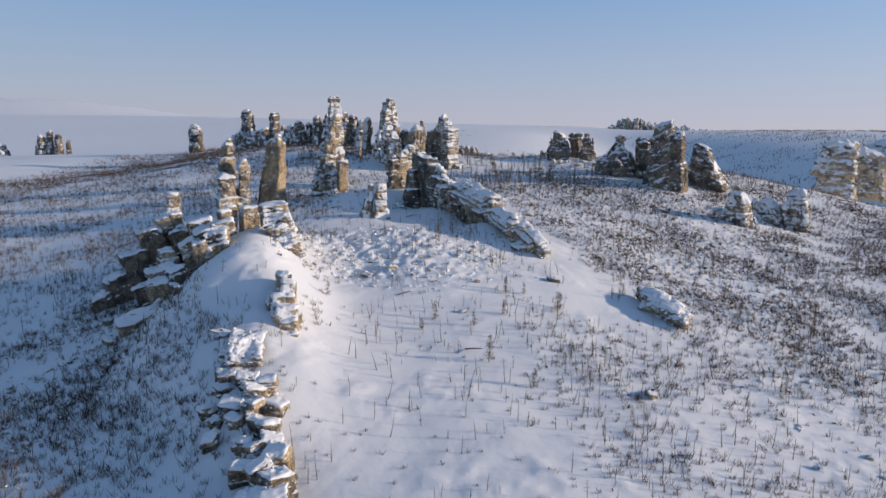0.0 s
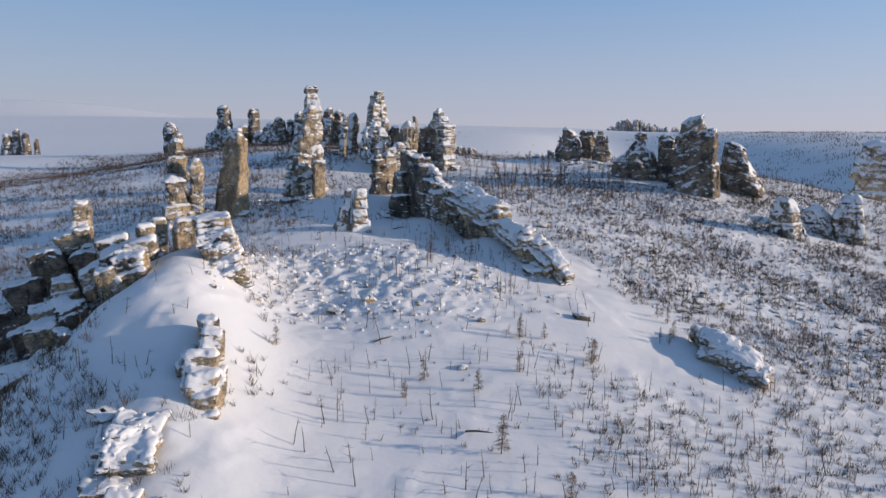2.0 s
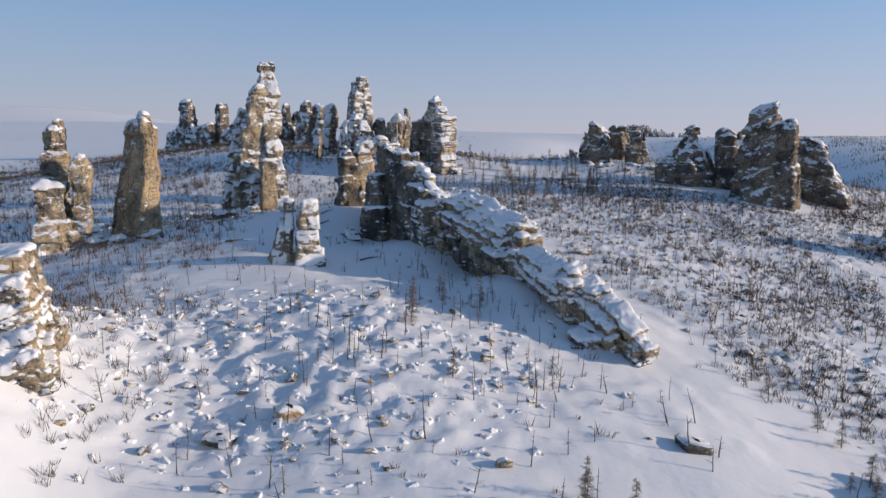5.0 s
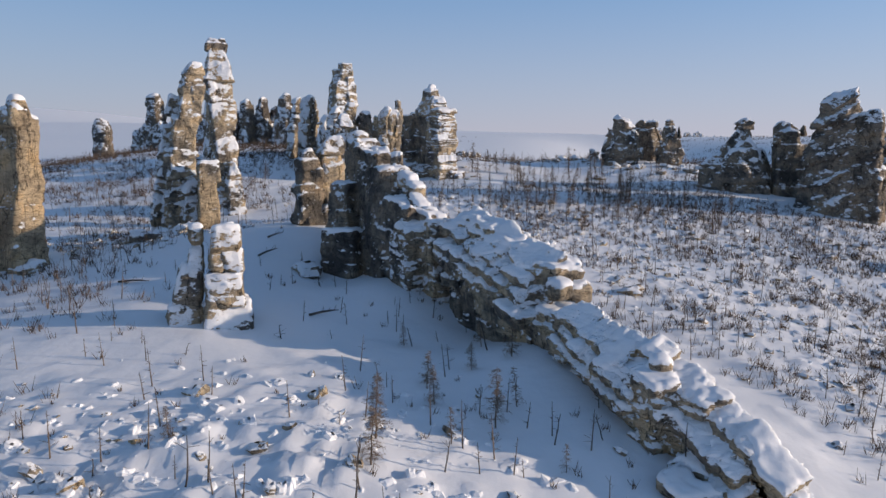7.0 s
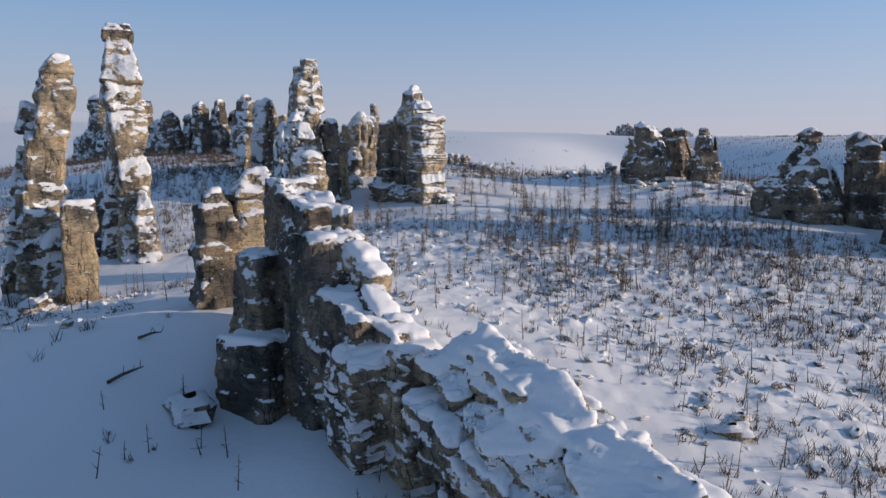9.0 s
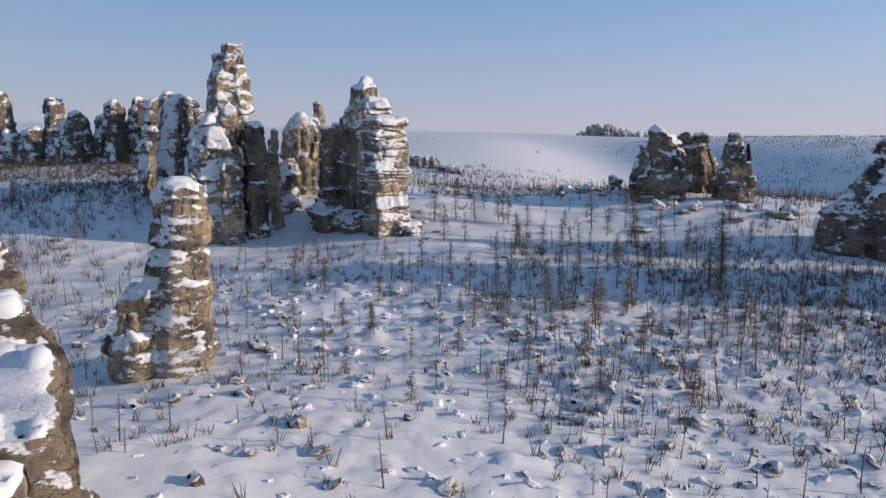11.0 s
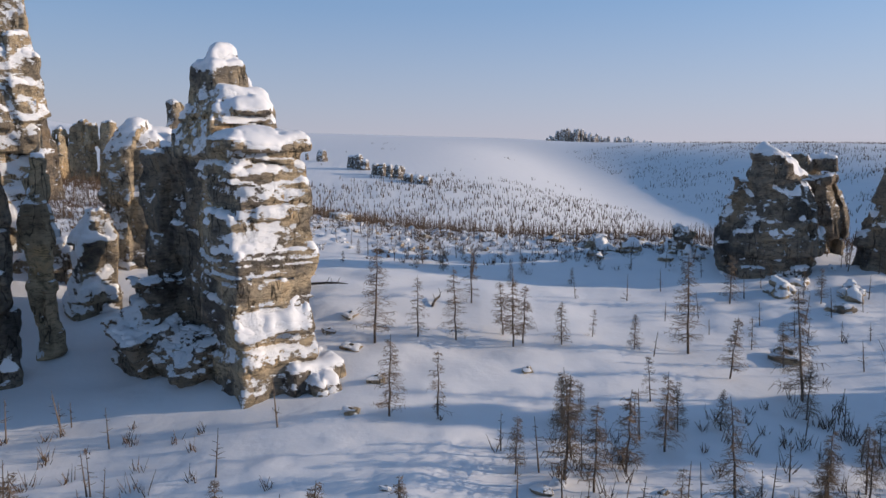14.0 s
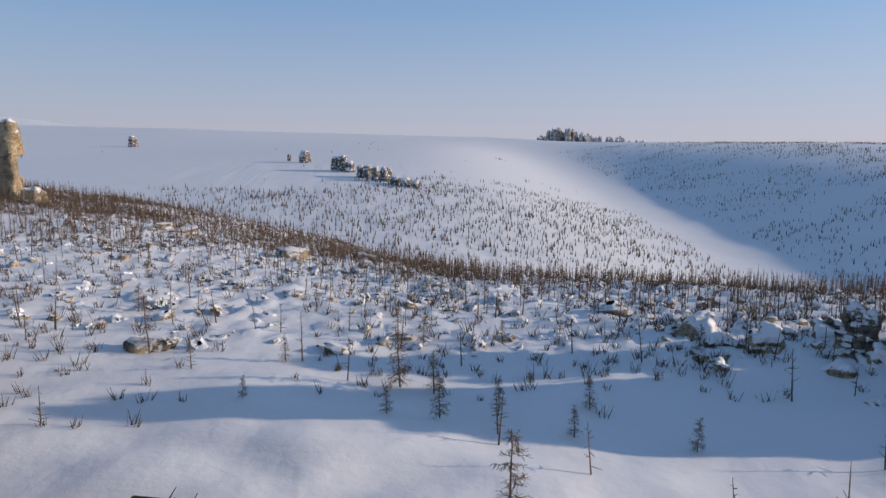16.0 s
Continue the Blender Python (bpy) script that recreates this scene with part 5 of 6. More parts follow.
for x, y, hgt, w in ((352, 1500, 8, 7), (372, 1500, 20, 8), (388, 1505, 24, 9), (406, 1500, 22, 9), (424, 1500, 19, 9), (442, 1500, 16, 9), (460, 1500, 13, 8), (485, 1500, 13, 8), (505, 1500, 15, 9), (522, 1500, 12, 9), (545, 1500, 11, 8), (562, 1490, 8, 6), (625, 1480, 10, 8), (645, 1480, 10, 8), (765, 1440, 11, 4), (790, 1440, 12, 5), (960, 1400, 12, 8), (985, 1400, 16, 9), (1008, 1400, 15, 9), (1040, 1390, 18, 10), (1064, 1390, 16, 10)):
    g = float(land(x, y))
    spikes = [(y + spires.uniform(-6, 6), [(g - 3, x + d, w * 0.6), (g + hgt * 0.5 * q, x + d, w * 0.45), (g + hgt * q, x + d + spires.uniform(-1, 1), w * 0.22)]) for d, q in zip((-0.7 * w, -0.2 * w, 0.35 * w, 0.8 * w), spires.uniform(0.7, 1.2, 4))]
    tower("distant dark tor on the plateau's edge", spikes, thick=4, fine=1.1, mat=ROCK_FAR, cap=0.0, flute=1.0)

# heaps of broken blocks round the feet of the small stacks
heap = np.random.RandomState(44)
for n, x0, x1, y0, y1, lo, hi in ((16, 24.5, 33.5, 226.0, 232.5, 0.45, 1.1), (10, 33.0, 40.0, 214.5, 219.0, 0.4, 0.9), (9, 41.0, 49.0, 213.0, 217.5, 0.4, 1.0), (9, -30.5, -24.0, 157.0, 160.5, 0.5, 1.1), (9, -39.5, -33.0, 145.0, 148.0, 0.5, 1.1)):
    pile = []
    for k in range(n):
        x, y, w = heap.uniform(x0, x1), heap.uniform(y0, y1), heap.uniform(lo, hi)
        g = float(land(x, y))
        pile.append((y, [(g - 0.6, x, w * 1.1), (g + w * 0.5, x, w), (g + w * heap.uniform(0.7, 1.3), x, w * 0.6)], dict(tilt=tuple(heap.uniform(-0.4, 0.4, 2)), yaw=heap.uniform(-1, 1))))
    tower("heap of broken granite blocks dusted with snow", pile, name="rock_heap", thick=0.8, cap=0.3, fine=0.13, jut=0.15, flute=0.3, block=1.0)


# ---- larches and brush ----
rt = np.random.RandomState(21)


def rods(segments, sides=3):
    """Tapered sticks as one mesh: rows of start, end, start radius, end radius."""
    seg = np.asarray(segments, float)
    a, b, ra, rb = seg[:, 0:3], seg[:, 3:6], seg[:, 6], seg[:, 7]
    d = b - a
    d = d / np.maximum(np.linalg.norm(d, axis=1), 1e-6)[:, None]
    spin = 2.4 * np.arange(len(seg))
    ref = np.where(np.abs(d[:, 2:3]) > 0.8, np.stack([np.cos(spin), np.sin(spin), 0 * spin], -1), np.array([[0, 0, 1.0]]))
    u = np.cross(d, ref)
    u /= np.linalg.norm(u, axis=1)[:, None]
    v = np.cross(d, u)
    rings = []
    for p, rr in ((a, ra), (b, rb)):
        for k in range(sides):
            t = 6.2832 * k / sides
            rings.append(p + (u * math.cos(t) + v * math.sin(t)) * rr[:, None])
    pts = np.stack(rings, 1)
    n = len(seg)
    off = (np.arange(n) * 2 * sides)[:, None]
    faces = [np.stack([off[:, 0] + k, off[:, 0] + (k + 1) % sides, off[:, 0] + sides + (k + 1) % sides, off[:, 0] + sides + k], -1) for k in range(sides if sides > 2 else 1)]
    return pts.reshape(-1, 3), np.concatenate(faces)


def tube(pts, radii, sides=5):
    """One bent, tapered stem."""
    pts = np.asarray(pts, float)
    ring = np.array([(math.cos(6.2832 * k / sides), math.sin(6.2832 * k / sides), 0) for k in range(sides)])
    v = (pts[:, None, :] + ring[None] * np.asarray(radii)[:, None, None]).reshape(-1, 3)
    return v, grid_faces(len(pts), sides)


def larch_meshes(r, height, full):
    """Trunk and bare branches of a small winter larch."""
    n = 7
    pts = [np.array([0.0, 0.0, -0.3])]
    lean = r.uniform(-0.05, 0.05, 2)
    for i in range(1, n + 1):
        z = height * i / n
        pts.append(np.array([lean[0] * z + r.uniform(-0.03, 0.03), lean[1] * z + r.uniform(-0.03, 0.03), z]))
    r0 = 0.011 * height + 0.015
    tv, tf = tube(pts, [r0 * (1 - 0.82 * i / n) for i in range(n + 1)])
    limbs, twigs = [], []
    for i in range(int(120 * full)):
        f = r.uniform(0.12, 0.97)
        k = min(int(f * n), n - 1)
        p = pts[k] + (pts[k + 1] - pts[k]) * (f * n - k)
        az = r.uniform(0, 6.283)
        ln = height * 0.20 * (1.05 - f) ** 0.8 * r.uniform(0.45, 1.2) + 0.12
        droop = r.uniform(-0.5, 0.05)
        mid = p + np.array([math.cos(az), math.sin(az), droop]) * ln * 0.55
        end = mid + np.array([math.cos(az + r.uniform(-0.4, 0.4)), math.sin(az + r.uniform(-0.4, 0.4)), droop + 0.35]) * ln * 0.45
        limbs += [(*p, *mid, 0.011, 0.008), (*mid, *end, 0.008, 0.004)]
        for s in range(9):
            g = r.uniform(0.2, 1.0)
            q = p + (mid - p) * g / 0.55 if g < 0.55 else mid + (end - mid) * (g - 0.55) / 0.45
            a2 = az + r.choice([-1, 1]) * r.uniform(0.4, 1.3)
            e2 = q + np.array([math.cos(a2), math.sin(a2), r.uniform(-0.7, 0.25)]) * (0.06 + ln * r.uniform(0.14, 0.34))
            twigs.append((*q, *e2, 0.010, 0.006))
    bv, bf = rods(limbs, 3)
    wv, wf = rods(twigs, 2)
    return mesh_of("trunk", tv, tf, [BARK]), mesh_of("crown", np.concatenate([bv, wv]), np.concatenate([bf, wf + len(bv)]), [TWIG])


HEIGHTS = (4.6, 3.8, 3.2, 2.6, 4.2, 3.0)
LARCH = [larch_meshes(rt, h, f) for h, f in zip(HEIGHTS, (1.25, 1.0, 1.0, 0.8, 0.8, 0.5))]


def larch(x, y, kind, scale):
    ob = thing("larch", "small bare winter larch standing in snow", "tree", "larches on the hillside", (x, y, float(ground_at(x, y))))
    ob.rotation_euler = (rt.uniform(-0.06, 0.06), rt.uniform(-0.06, 0.06), rt.uniform(0, 6.283))
    ob.scale = (scale,) * 3
    part("trunk", LARCH[kind][0], ob)
    tagged(part("crown", LARCH[kind][1], ob, "fine brown leafless twigs"), kind="stuff")


def snag_meshes(r, height):
    pts = [np.array([0.0, 0.0, -0.2])]
    for i in range(1, 5):
        pts.append(pts[-1] + np.array([r.uniform(-0.10, 0.10), r.uniform(-0.10, 0.10), 1.0]) * height / 4)
    seg = []
    for i in range(r.randint(3, 8)):
        p = pts[r.randint(1, 4)] + np.array([0, 0, r.uniform(0, 0.3)])
        az = r.uniform(0, 6.283)
        seg.append((*p, *(p + np.array([math.cos(az), math.sin(az), r.uniform(0.0, 0.8)]) * r.uniform(0.2, 0.6)), 0.018, 0.008))
    return mesh_of("dead_trunk", *tube(pts, [0.05, 0.044, 0.036, 0.028, 0.015]), [DEAD]), mesh_of("broken_branch", *rods(seg, 3), [DEAD])


SNAG = [snag_meshes(rt, h) for h in (1.6, 2.2, 2.8, 3.2, 1.2)]


def snag(x, y, scale):
    k = rt.randint(5)
    ob = new("dead_trunk", SNAG[k][0])
    ob.matrix_world = pose(x, y, float(ground_at(x, y)), rt.uniform(-16, 16), rt.uniform(-16, 16), rt.uniform(0, 360)) @ Matrix.Scale(scale, 4)
    tagged(ob, "thin dead larch trunk sticking out of snow", "dead tree", "dead trunks on the slope")
    tagged(part("broken_branch", SNAG[k][1], ob), kind="stuff")


def clear(x, y):
    """No tree grows where the rock stands, nor on the camera's line of flight low over the wall."""
    for cx, cy, s in ((-3, 148, 7), (1, 208, 6), (-15, 212, 8), (-9, 155, 3), (-8, 174, 2.5), (-27, 175, 9), (-8, 226, 4), (36, 223, 4), (44, 225, 4.5), (50, 200, 8), (60, 190, 8), (74, 197, 6), (-13, 131, 3), (30, 96, 4), (-36, 150, 4), (-43, 147, 5), (-40, 102, 7), (-32, 101, 6), (-25, 105, 3), (-19, 80, 3)):
        if (x - cx) ** 2 + (y - cy) ** 2 < s * s:
            return False
    return abs(y - (146 - (x - 2) * 2.1)) > 5 or not 2 < x < 18


# single larches that stand out: place and height
GLADE = ((7.2, 209.8, 5.3), (9.5, 210.6, 3.3), (11.5, 210.5, 3.9), (13, 215.2, 3.4), (14.4, 209.6, 3.7), (14.2, 211.4, 3), (15.1, 210.3, 3.2), (17.2, 210.3, 2.4), (19.3, 211.5, 1.6), (21.1, 209.8, 2), (19.5, 203.7, 2.1), (7.7, 202.1, 3.5), (9.7, 202, 2.8), (14.8, 201.4, 2.3), (16, 202.9, 1.3), (23.9, 209.3, 5.4), (24.6, 206.2, 3.2), (27.6, 209.5, 1.8), (26.7, 203.5, 5.3), (19.6, 201, 2.2), (21.4, 200.9, 1.8))
BEHIND = ((12.1, 198, 2.2), (13.7, 197.1, 4), (14.6, 196.6, 3.2), (16.3, 198.1, 3.2), (18.4, 199.5, 3.3), (19.1, 195.3, 4), (25.6, 201.5, 2.5), (24.2, 195.7, 2.3), (27.1, 197.8, 4.8), (29.9, 198.7, 3.3), (29.4, 195.2, 3.7), (29.8, 191.4, 6), (28.4, 188.1, 4.5), (20.1, 188.1, 3.4), (20.2, 184.6, 3.2))
HOLLOW = ((17.4, 185.1, 4.3), (16.7, 187.5, 3), (13.6, 183.3, 3.9), (11.4, 184.8, 2.9), (9.2, 184, 2.1), (17.1, 182.4, 3.2), (-3.3, 194.6, 2.9), (-4.6, 190.1, 3), (-2.2, 189.1, 2.2), (5.3, 193.4, 2.6), (13.2, 179.7, 1.7), (24.7, 186.4, 1.9), (26.9, 185.4, 2.3), (27.6, 188.7, 4.1), (23.2, 188.6, 2))
THICKET = ((-0.2, 180.2, 2), (1.7, 178.8, 1.9), (4.1, 174.7, 2), (5.8, 176.6, 2.4), (8.2, 180.2, 2.9), (10.3, 183.7, 2.8), (12.1, 180.5, 3), (15, 184, 2.9), (16.2, 179.9, 3), (19.7, 184.1, 2.6), (17.7, 175.5, 2.5), (22.3, 181.1, 2.6), (22.6, 176.9, 2.7), (26.9, 181.3, 3.5), (23.8, 173.6, 3.2), (18.7, 170.3, 2.5), (14, 171, 2.2), (8.9, 170.5, 1.8), (4, 168.8, 1.7), (0.6, 172.3, 1.6), (28.5, 177.2, 3.3), (34.9, 188.3, 3.7))
LEE = ((-0.8, 114.1, 2.5), (2.5, 116.6, 1.7), (-9.5, 115.5, 1.6), (4.8, 119.8, 1.7), (6, 125.5, 2.3), (1.3, 123, 1.9), (1.7, 120.6, 2.1), (5.8, 120.4, 2.1), (7.4, 115.5, 1.3), (3.7, 124.8, 1.6), (-0.3, 129.8, 1.5), (4.5, 129.4, 2.2), (11.4, 125.2, 1.4))
SLOPE = ((15.2, 91.3, 2.9), (8.6, 94.8, 2.5), (-0.9, 85.7, 2.3), (7.8, 87.8, 1.8), (3.8, 83.9, 2.2), (-2.6, 82.5, 1.6), (-14.8, 88.8, 2.1), (11.2, 95.3, 1.8), (8.8, 107.1, 2.4), (2.2, 106.5, 2.1), (-0.8, 116.2, 3), (4.6, 118.5, 3.1), (34.3, 104.5, 2.7), (28.4, 100, 2.2), (26.3, 100.8, 2.2), (27.1, 105.2, 2), (5.1, 75.5, 3.3), (9.5, 70.6, 2.2), (18.3, 76.6, 2.7), (15.6, 92.1, 2.4), (43.2, 99.6, 2.7), (42.3, 103.7, 3.3), (53.9, 87.9, 3.1), (8.7, 95.9, 2.4), (51.4, 94.5, 3.6), (38.3, 75.2, 2.9))

FRONT = ((0.2, 230.7, 2.7), (11.0, 226.8, 2.6), (12.3, 226.2, 1.8), (12.2, 223.4, 1.7), (14.4, 223.6, 1.5), (18.1, 224.3, 1.4), (20.9, 221.2, 1.3), (10.3, 223.6, 1.1), (5.1, 224.9, 0.9), (-2.2, 237.6, 1.6), (11.3, 233.9, 2.0), (12.5, 232.8, 1.7), (6.2, 229.7, 1.3), (16.8, 222.1, 1.2), (16.4, 232.5, 1.3), (19.1, 232.0, 1.4), (25.0, 229.4, 1.4))
for x, y, h in (*FRONT, *GLADE, *BEHIND, *HOLLOW, *THICKET, *LEE, *SLOPE):
    k = int(np.argmin([abs(h - q) + rt.uniform(0, 1.2) for q in HEIGHTS]))
    larch(x, y, k, h / HEIGHTS[k])

# the rest of the open wood, by stretches of the plan
for x0, x1, y0, y1, n, kinds, lo, hi in ((6, 46, 172, 200, 50, (1, 2, 3, 4, 5), 0.55, 0.9), (-16, 30, 176, 196, 20, (2, 3, 5), 0.5, 0.8), (28, 46, 196, 216, 12, (1, 2, 3, 5), 0.6, 0.9), (0, 40, 236, 270, 26, (2, 3, 5), 0.4, 0.7),
                                        (24, 60, 84, 160, 24, (2, 3, 5), 0.4, 0.7), (-45, -18, 188, 240, 26, (1, 2, 3), 0.7, 1.0)):
    for k in range(n):
        x, y = rt.uniform(x0, x1), rt.uniform(y0, y1)
        if clear(x, y):
            larch(x, y, int(rt.choice(kinds)), rt.uniform(lo, hi))
for x0, x1, y0, y1, n in ((-12, 18, 60, 118, 150), (14, 60, 60, 150, 110), (-14, 8, 118, 142, 16), (12, 50, 150, 200, 40), (-46, -22, 48, 100, 60)):
    for k in range(n):
        x, y = rt.uniform(x0, x1), rt.uniform(y0, y1)
        if clear(x, y):
            snag(x, y, rt.uniform(0.5, 0.95))


def scatter(name, label, category, spots, build, mat, sides=3):
    """What nobody could count, as one mesh."""
    seg = []
    for x, y, z, s in spots:
        seg += build(x, y, z, s)
    ob = new(name, mesh_of(name, *rods(seg, sides), [mat]))
    return tagged(ob, label, category, kind="stuff")


def spots_in(areas):
    out = []
    for x0, x1, y0, y1, n, lo, hi in areas:
        xs, ys = rt.uniform(x0 - 8, x1 + 8, n), rt.uniform(y0 - 8, y1 + 8, n)
        rim = np.minimum(np.minimum(xs - x0, x1 - xs), np.minimum(ys - y0, y1 - ys))
        keep = (rim > rt.uniform(-8, 8, n)) & (perlin(xs / 11, ys / 11, 2.2) + rt.uniform(-0.35, 0.35, n) > -0.05)
        keep &= (np.hypot((xs - 15) / 22, (ys - 213) / 14) > rt.uniform(0.75, 1.15, n)) & (np.hypot((xs - 20) / 11, (ys - 100) / 15) > rt.uniform(0.7, 1.2, n)) & (np.hypot((xs - 17) / 7, (ys - 121) / 14) > rt.uniform(0.7, 1.2, n)) & (np.hypot((xs + 24) / 7, (ys - 90) / 12) > rt.uniform(0.8, 1.2, n))
        xs, ys = xs[keep], ys[keep]
        zs = ground_at(xs, ys)
        out += [(x, y, z, s) for x, y, z, s in zip(xs, ys, zs, rt.uniform(lo, hi, len(xs))) if clear(x, y)]
    return out


def tuft(x, y, z, s):
    seg = []
    for i in range(11):
        az, up = rt.uniform(0, 6.283), rt.uniform(0.5, 1.3)
        l = s * rt.uniform(0.5, 1.0)
        sx, sy = x + rt.uniform(-0.3, 0.3) * s, y + rt.uniform(-0.3, 0.3) * s
        seg.append((sx, sy, z - 0.1, sx + math.cos(az) * l * 0.45, sy + math.sin(az) * l * 0.45, z + l * up * 0.8, 0.022, 0.007))
    return seg


def sapling(x, y, z, s):
    lx, ly = rt.uniform(-0.12, 0.12, 2) * s
    seg = [(x, y, z - 0.2, x + lx, y + ly, z + s, 0.022 + 0.012 * s, 0.010)]
    for i in range(9):
        f = rt.uniform(0.2, 0.95)
        az = rt.uniform(0, 6.283)
        l = s * 0.24 * (1.1 - f)
        p = (x + lx * f, y + ly * f, z + s * f)
        seg.append((*p, p[0] + math.cos(az) * l, p[1] + math.sin(az) * l, p[2] + l * rt.uniform(-0.2, 0.5), 0.016, 0.007))
    return seg


def far_tree(x, y, z, s):
    return [(x, y, z - 0.3, x, y, z + s, 0.14 * s, 0.01)]


scatter("brush", "low brown dwarf birch twigs poking through the snow", "brush",
        spots_in([(14, 60, 100, 180, 4200, 0.4, 0.9), (14, 60, 45, 100, 3800, 0.4, 1.0), (60, 130, 45, 210, 15000, 0.5, 1.3), (18, 125, 85, 205, 26000, 0.5, 1.1), (14, 70, 45, 110, 4400, 0.5, 1.2), (-48, -21, 48, 100, 8500, 0.5, 1.2), (-14, 14, 50, 142, 600, 0.3, 0.6), (-150, -22, 45, 330, 38000, 0.6, 1.3), (60, 160, 200, 300, 6000, 0.5, 1.0), (-14, 44, 160, 205, 2200, 0.4, 0.8), (-22, 26, 156, 188, 700, 0.4, 0.9), (-40, 90, 226, 325, 24000, 0.35, 0.8)]), tuft, BRUSH, 2)
scatter("larch_saplings", "thin bare larch saplings scattered over the slope", "saplings",
        spots_in([(12, 110, 45, 200, 5600, 0.8, 2.2), (-14, 14, 50, 142, 800, 0.6, 2.2), (-140, -22, 45, 300, 10000, 0.8, 2.4), (-14, 45, 160, 215, 1000, 0.9, 2.2), (-22, 26, 158, 190, 250, 0.8, 2.0), (-30, 70, 232, 330, 1500, 0.8, 2.2)]), sapling, BARK)
x = rt.uniform(-120, 190, 13000)
left, right = np.maximum(-x, 0), np.maximum(x, 0)
y = 308 + 0.45 * left - np.abs(rt.normal(0, 1, 13000) * (26 + 0.10 * left)) + rt.normal(0, 6, 13000) - 0.9 * right + 0.10 * left
belt = [q for q in zip(x, y, land(x, y), rt.uniform(0.9, 2.2, 13000)) if q[1] > 205]
scatter("larch_belt", "dense brown belt of bare larches along the brow", "forest", belt, sapling, BRUSH)
y = rt.uniform(400, 1100, 42000)
x = rt.uniform(-0.25, 0.85, 42000) * y
v = x - (190 + 0.1 * (y - 500))
dense = 1.2 * perlin(x / 60, y / 40, 5.0) + 0.9 * perlin(x / 18, y / 16, 2.0) + np.where(v < 0, 0.45 - 1.2 * smooth(560, 700, y + 0.7 * np.maximum(60 - x, 0)), 0)
stand = (dense + rt.uniform(-0.35, 0.35, 42000) > 0.1) & (np.abs(v) > 20)
far = list(zip(x[stand], y[stand], land(x, y)[stand], rt.uniform(1.1, 2.5, stand.sum())))
scatter("far_larches", "sparse dark larches on the far slopes", "forest", far, far_tree, FAR_WOOD, 4)


# stones
def boulder_mesh(r, size, fine):
    n = 14 if fine else 8
    m = n // 2 + 1
    th, ph = np.meshgrid(np.linspace(0, 2 * np.pi, n, endpoint=False), np.linspace(-1.5, 1.5, m))
    q = np.stack([np.cos(th) * np.cos(ph), np.sin(th) * np.cos(ph), np.sin(ph)], -1)
    q = np.sign(q) * np.abs(q) ** 0.55
    s = r.uniform(0, 90)
    q = q * (1 + 0.8 * perlin(q[..., 0] * 1.2 + s, q[..., 1] * 1.2, q[..., 2] * 1.2))[..., None] * np.array([1.0, r.uniform(0.55, 0.9), r.uniform(0.3, 0.6)]) * size
    ids = np.arange(m * n).reshape(m, n)
    nx = np.roll(ids, -1, 1)
    return q.reshape(-1, 3), np.stack([ids[:-1], nx[:-1], nx[1:], ids[1:]], -1).reshape(-1, 4)


rb = np.random.RandomState(33)
shapes = [boulder_mesh(rb, 1.0, False) for k in range(12)]


def strew(name, label, mat, areas, lo, hi):
    pv, pf, count = [], [], 0
    for x0, x1, y0, y1, n in areas:
        for k in range(n):
            x, y = rb.uniform(x0, x1), rb.uniform(y0, y1)
            if rubble(x, y) < rb.uniform(0.1, 0.8) or not clear(x, y):
                continue
            v, f = shapes[rb.randint(12)]
            m = np.array(Euler((rb.uniform(-0.6, 0.6), rb.uniform(-0.6, 0.6), rb.uniform(0, 6.28))).to_matrix()) * (lo + (hi - lo) * rb.uniform() ** 2.2)
            pv.append(v @ m.T + np.array([x, y, float(ground_at(x, y)) - (0.10 if mat is SNOW else 0.02)]))
            pf.append(f + count)
            count += len(v)
    tagged(new(name, mesh_of(name, np.concatenate(pv), np.concatenate(pf), [mat], False)), label, "stones", kind="stuff")


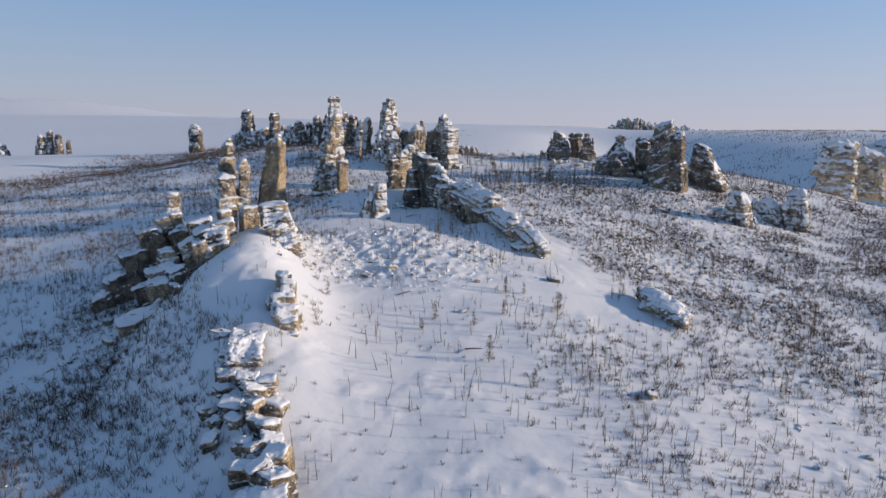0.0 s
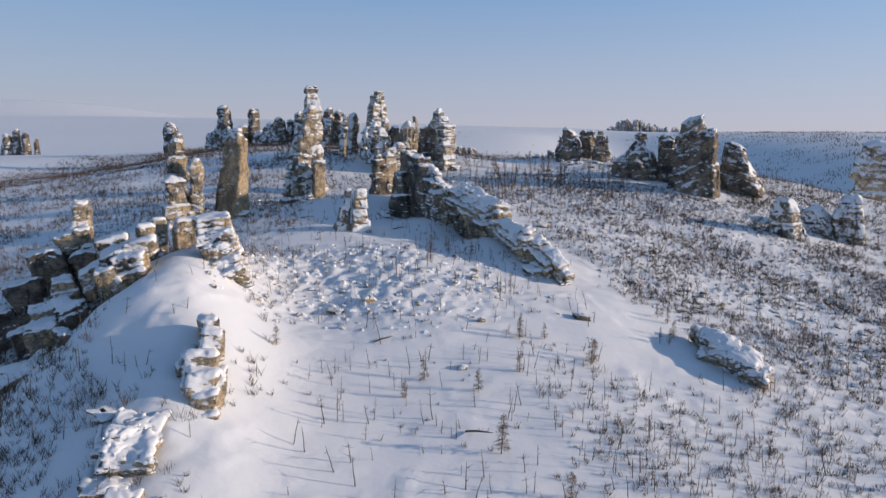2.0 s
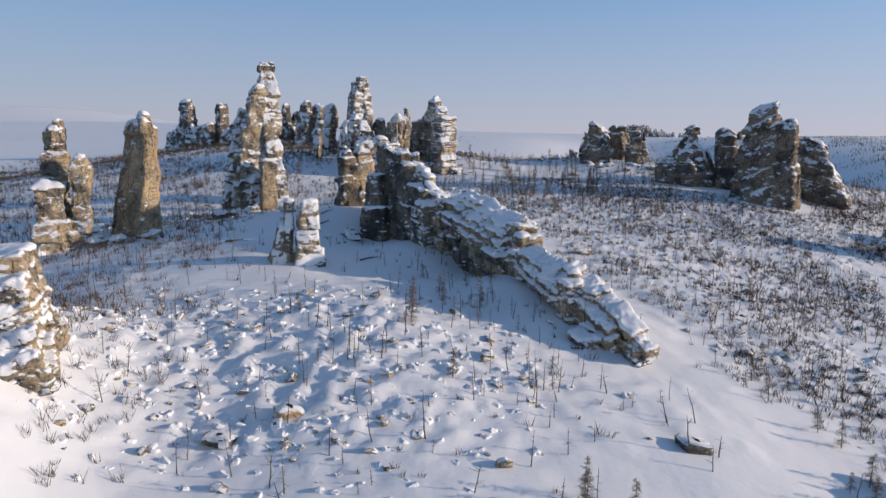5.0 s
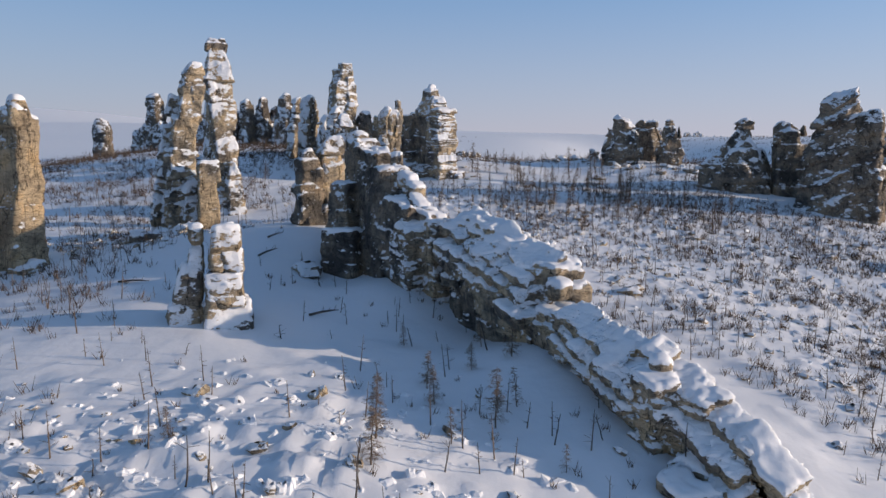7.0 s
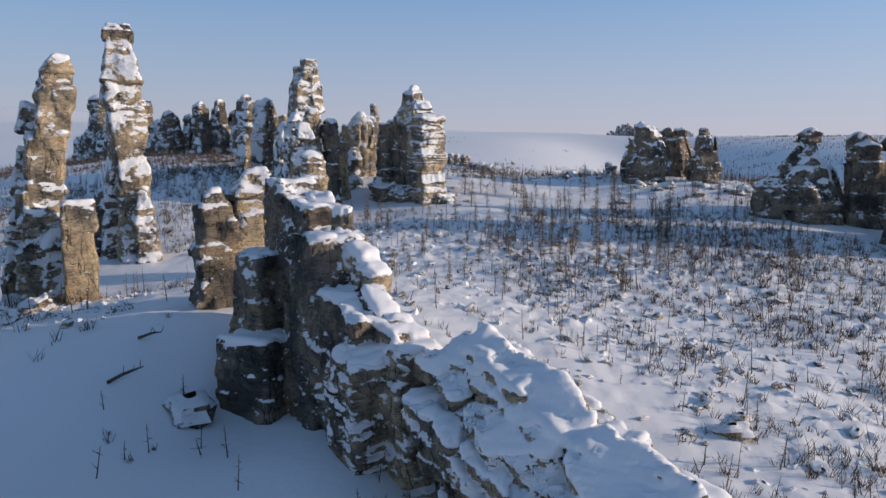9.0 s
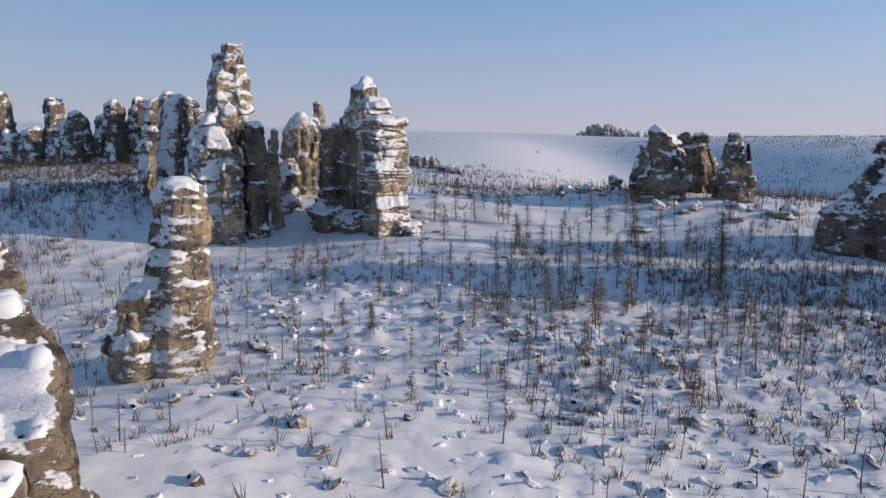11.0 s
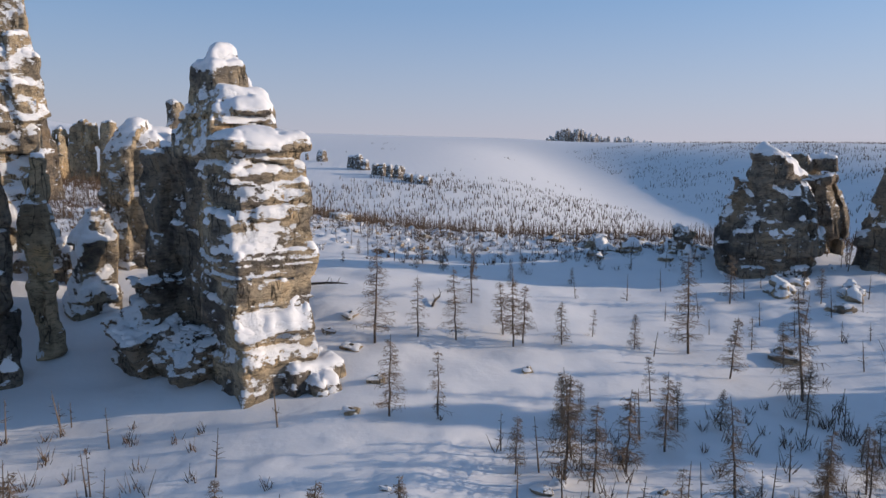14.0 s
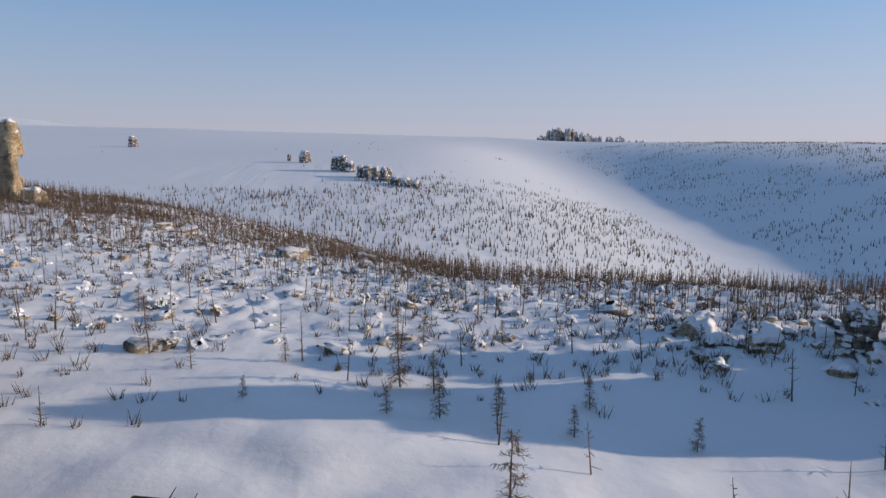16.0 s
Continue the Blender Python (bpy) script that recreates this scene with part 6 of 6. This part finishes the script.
FIELDS = ((10, 70, 100, 205), (-26, 8, 94, 126), (-25, 60, 228, 330), (20, 60, 60, 120), (-50, -22, 56, 130), (-20, 20, 176, 198), (28, 50, 216, 232), (-45, -16, 150, 170), (-14, 24, 150, 180))
strew("rubble", "frost-broken granite stones half buried in snow", ROCK, [(*a, n) for a, n in zip(FIELDS, (1500, 320, 3400, 350, 1500, 260, 120, 500, 170))], 0.14, 0.6)
strew("snowy_stones", "low stones hidden under caps of snow", SNOW, [(*a, n) for a, n in zip(FIELDS, (2200, 2200, 1800, 300, 300, 250, 60, 250, 500))], 0.10, 0.46)
for x, y, s in ((22.0, 71.0, 0.9), (16.3, 101.6, 1.0), (2.5, 88, 0.5), (-9.0, 144.0, 1.3), (6, 209, 0.5), (-11, 100, 0.9), (-7.5, 102.0, 0.8), (24, 238, 0.9), (3.5, 264, 1.4), (-12, 280, 1.5), (-10, 281, 1.3), (10.3, 279, 1.1), (35, 213, 0.8), (40, 210, 0.9), (18, 146, 0.9), (0, 231.5, 1.0), (-25.5, 157, 1.4), (-41, 84, 1.2), (-44, 90, 1.0), (-9, 176, 1.0), (-5, 177, 0.7), (46, 212, 1.4), (42, 216, 1.0), (5.9, 212.7, 0.42), (4.8, 211.1, 0.36), (7.2, 205.5, 0.4), (6.1, 202.5, 0.4), (14.5, 206.6, 0.3), (28.9, 208.2, 0.9), (4.7, 110.2, 0.8), (-22, 70, 0.9), (-24, 74, 1.0)):
    v, f = boulder_mesh(rb, s, True)
    ob = new("boulder", mesh_of("boulder", v, f, [ROCK], True, 40))
    ob.matrix_world = pose(x, y, float(ground_at(x, y)) + 0.15 * s, rb.uniform(-14, 14), rb.uniform(-14, 14), rb.uniform(0, 360))
    tagged(ob, "loose granite boulder with a patch of snow on top", "boulder", "loose boulders")


# fallen trunks
def fallen_log(x, y, length, yaw, lift):
    n = 6
    ring = np.array([(0, math.cos(6.2832 * k / n), math.sin(6.2832 * k / n)) for k in range(n)])
    line = np.array([(0, 0, 0), (length * 0.4, 0.06, 0.1), (length * 0.75, -0.05, 0.16), (length, 0.04, 0.12)])
    v = (line[:, None, :] + ring[None] * np.array([0.09, 0.08, 0.06, 0.02])[:, None, None]).reshape(-1, 3)
    ob = new("fallen_log", mesh_of("fallen_log", v, grid_faces(4, n), [DEAD]))
    ob.matrix_world = pose(x, y, float(ground_at(x, y)) + 0.08, 0, -lift, yaw)
    tagged(ob, "dead larch trunk lying on the snow", "log", "fallen trunks")
    stubs = [(*(line[1] + np.array([d, 0, 0])), *(line[1] + np.array([d + 0.15, e, 0.35])), 0.03, 0.01) for d, e in ((0.1, 0.2), (0.5, -0.25), (0.9, 0.15))]
    tagged(part("broken_branch", mesh_of("broken_branch", *rods(stubs, 3), [DEAD]), ob), kind="stuff")


for x, y, length, yaw, lift in ((3.3, 217.9, 2.8, -33, 3), (10.6, 214.5, 1.3, 60, 14), (-13.1, 144.6, 1.8, 40, 10), (-13.4, 149.2, 1.6, -20, 12), (-22.2, 139.1, 2.7, -16, 2), (-6.8, 132.9, 2.0, 10, 4), (2.5, 78.0, 2.4, -30, 6), (-6.0, 92.0, 2.0, 25, 5)):
    fallen_log(x, y, length, yaw, lift)
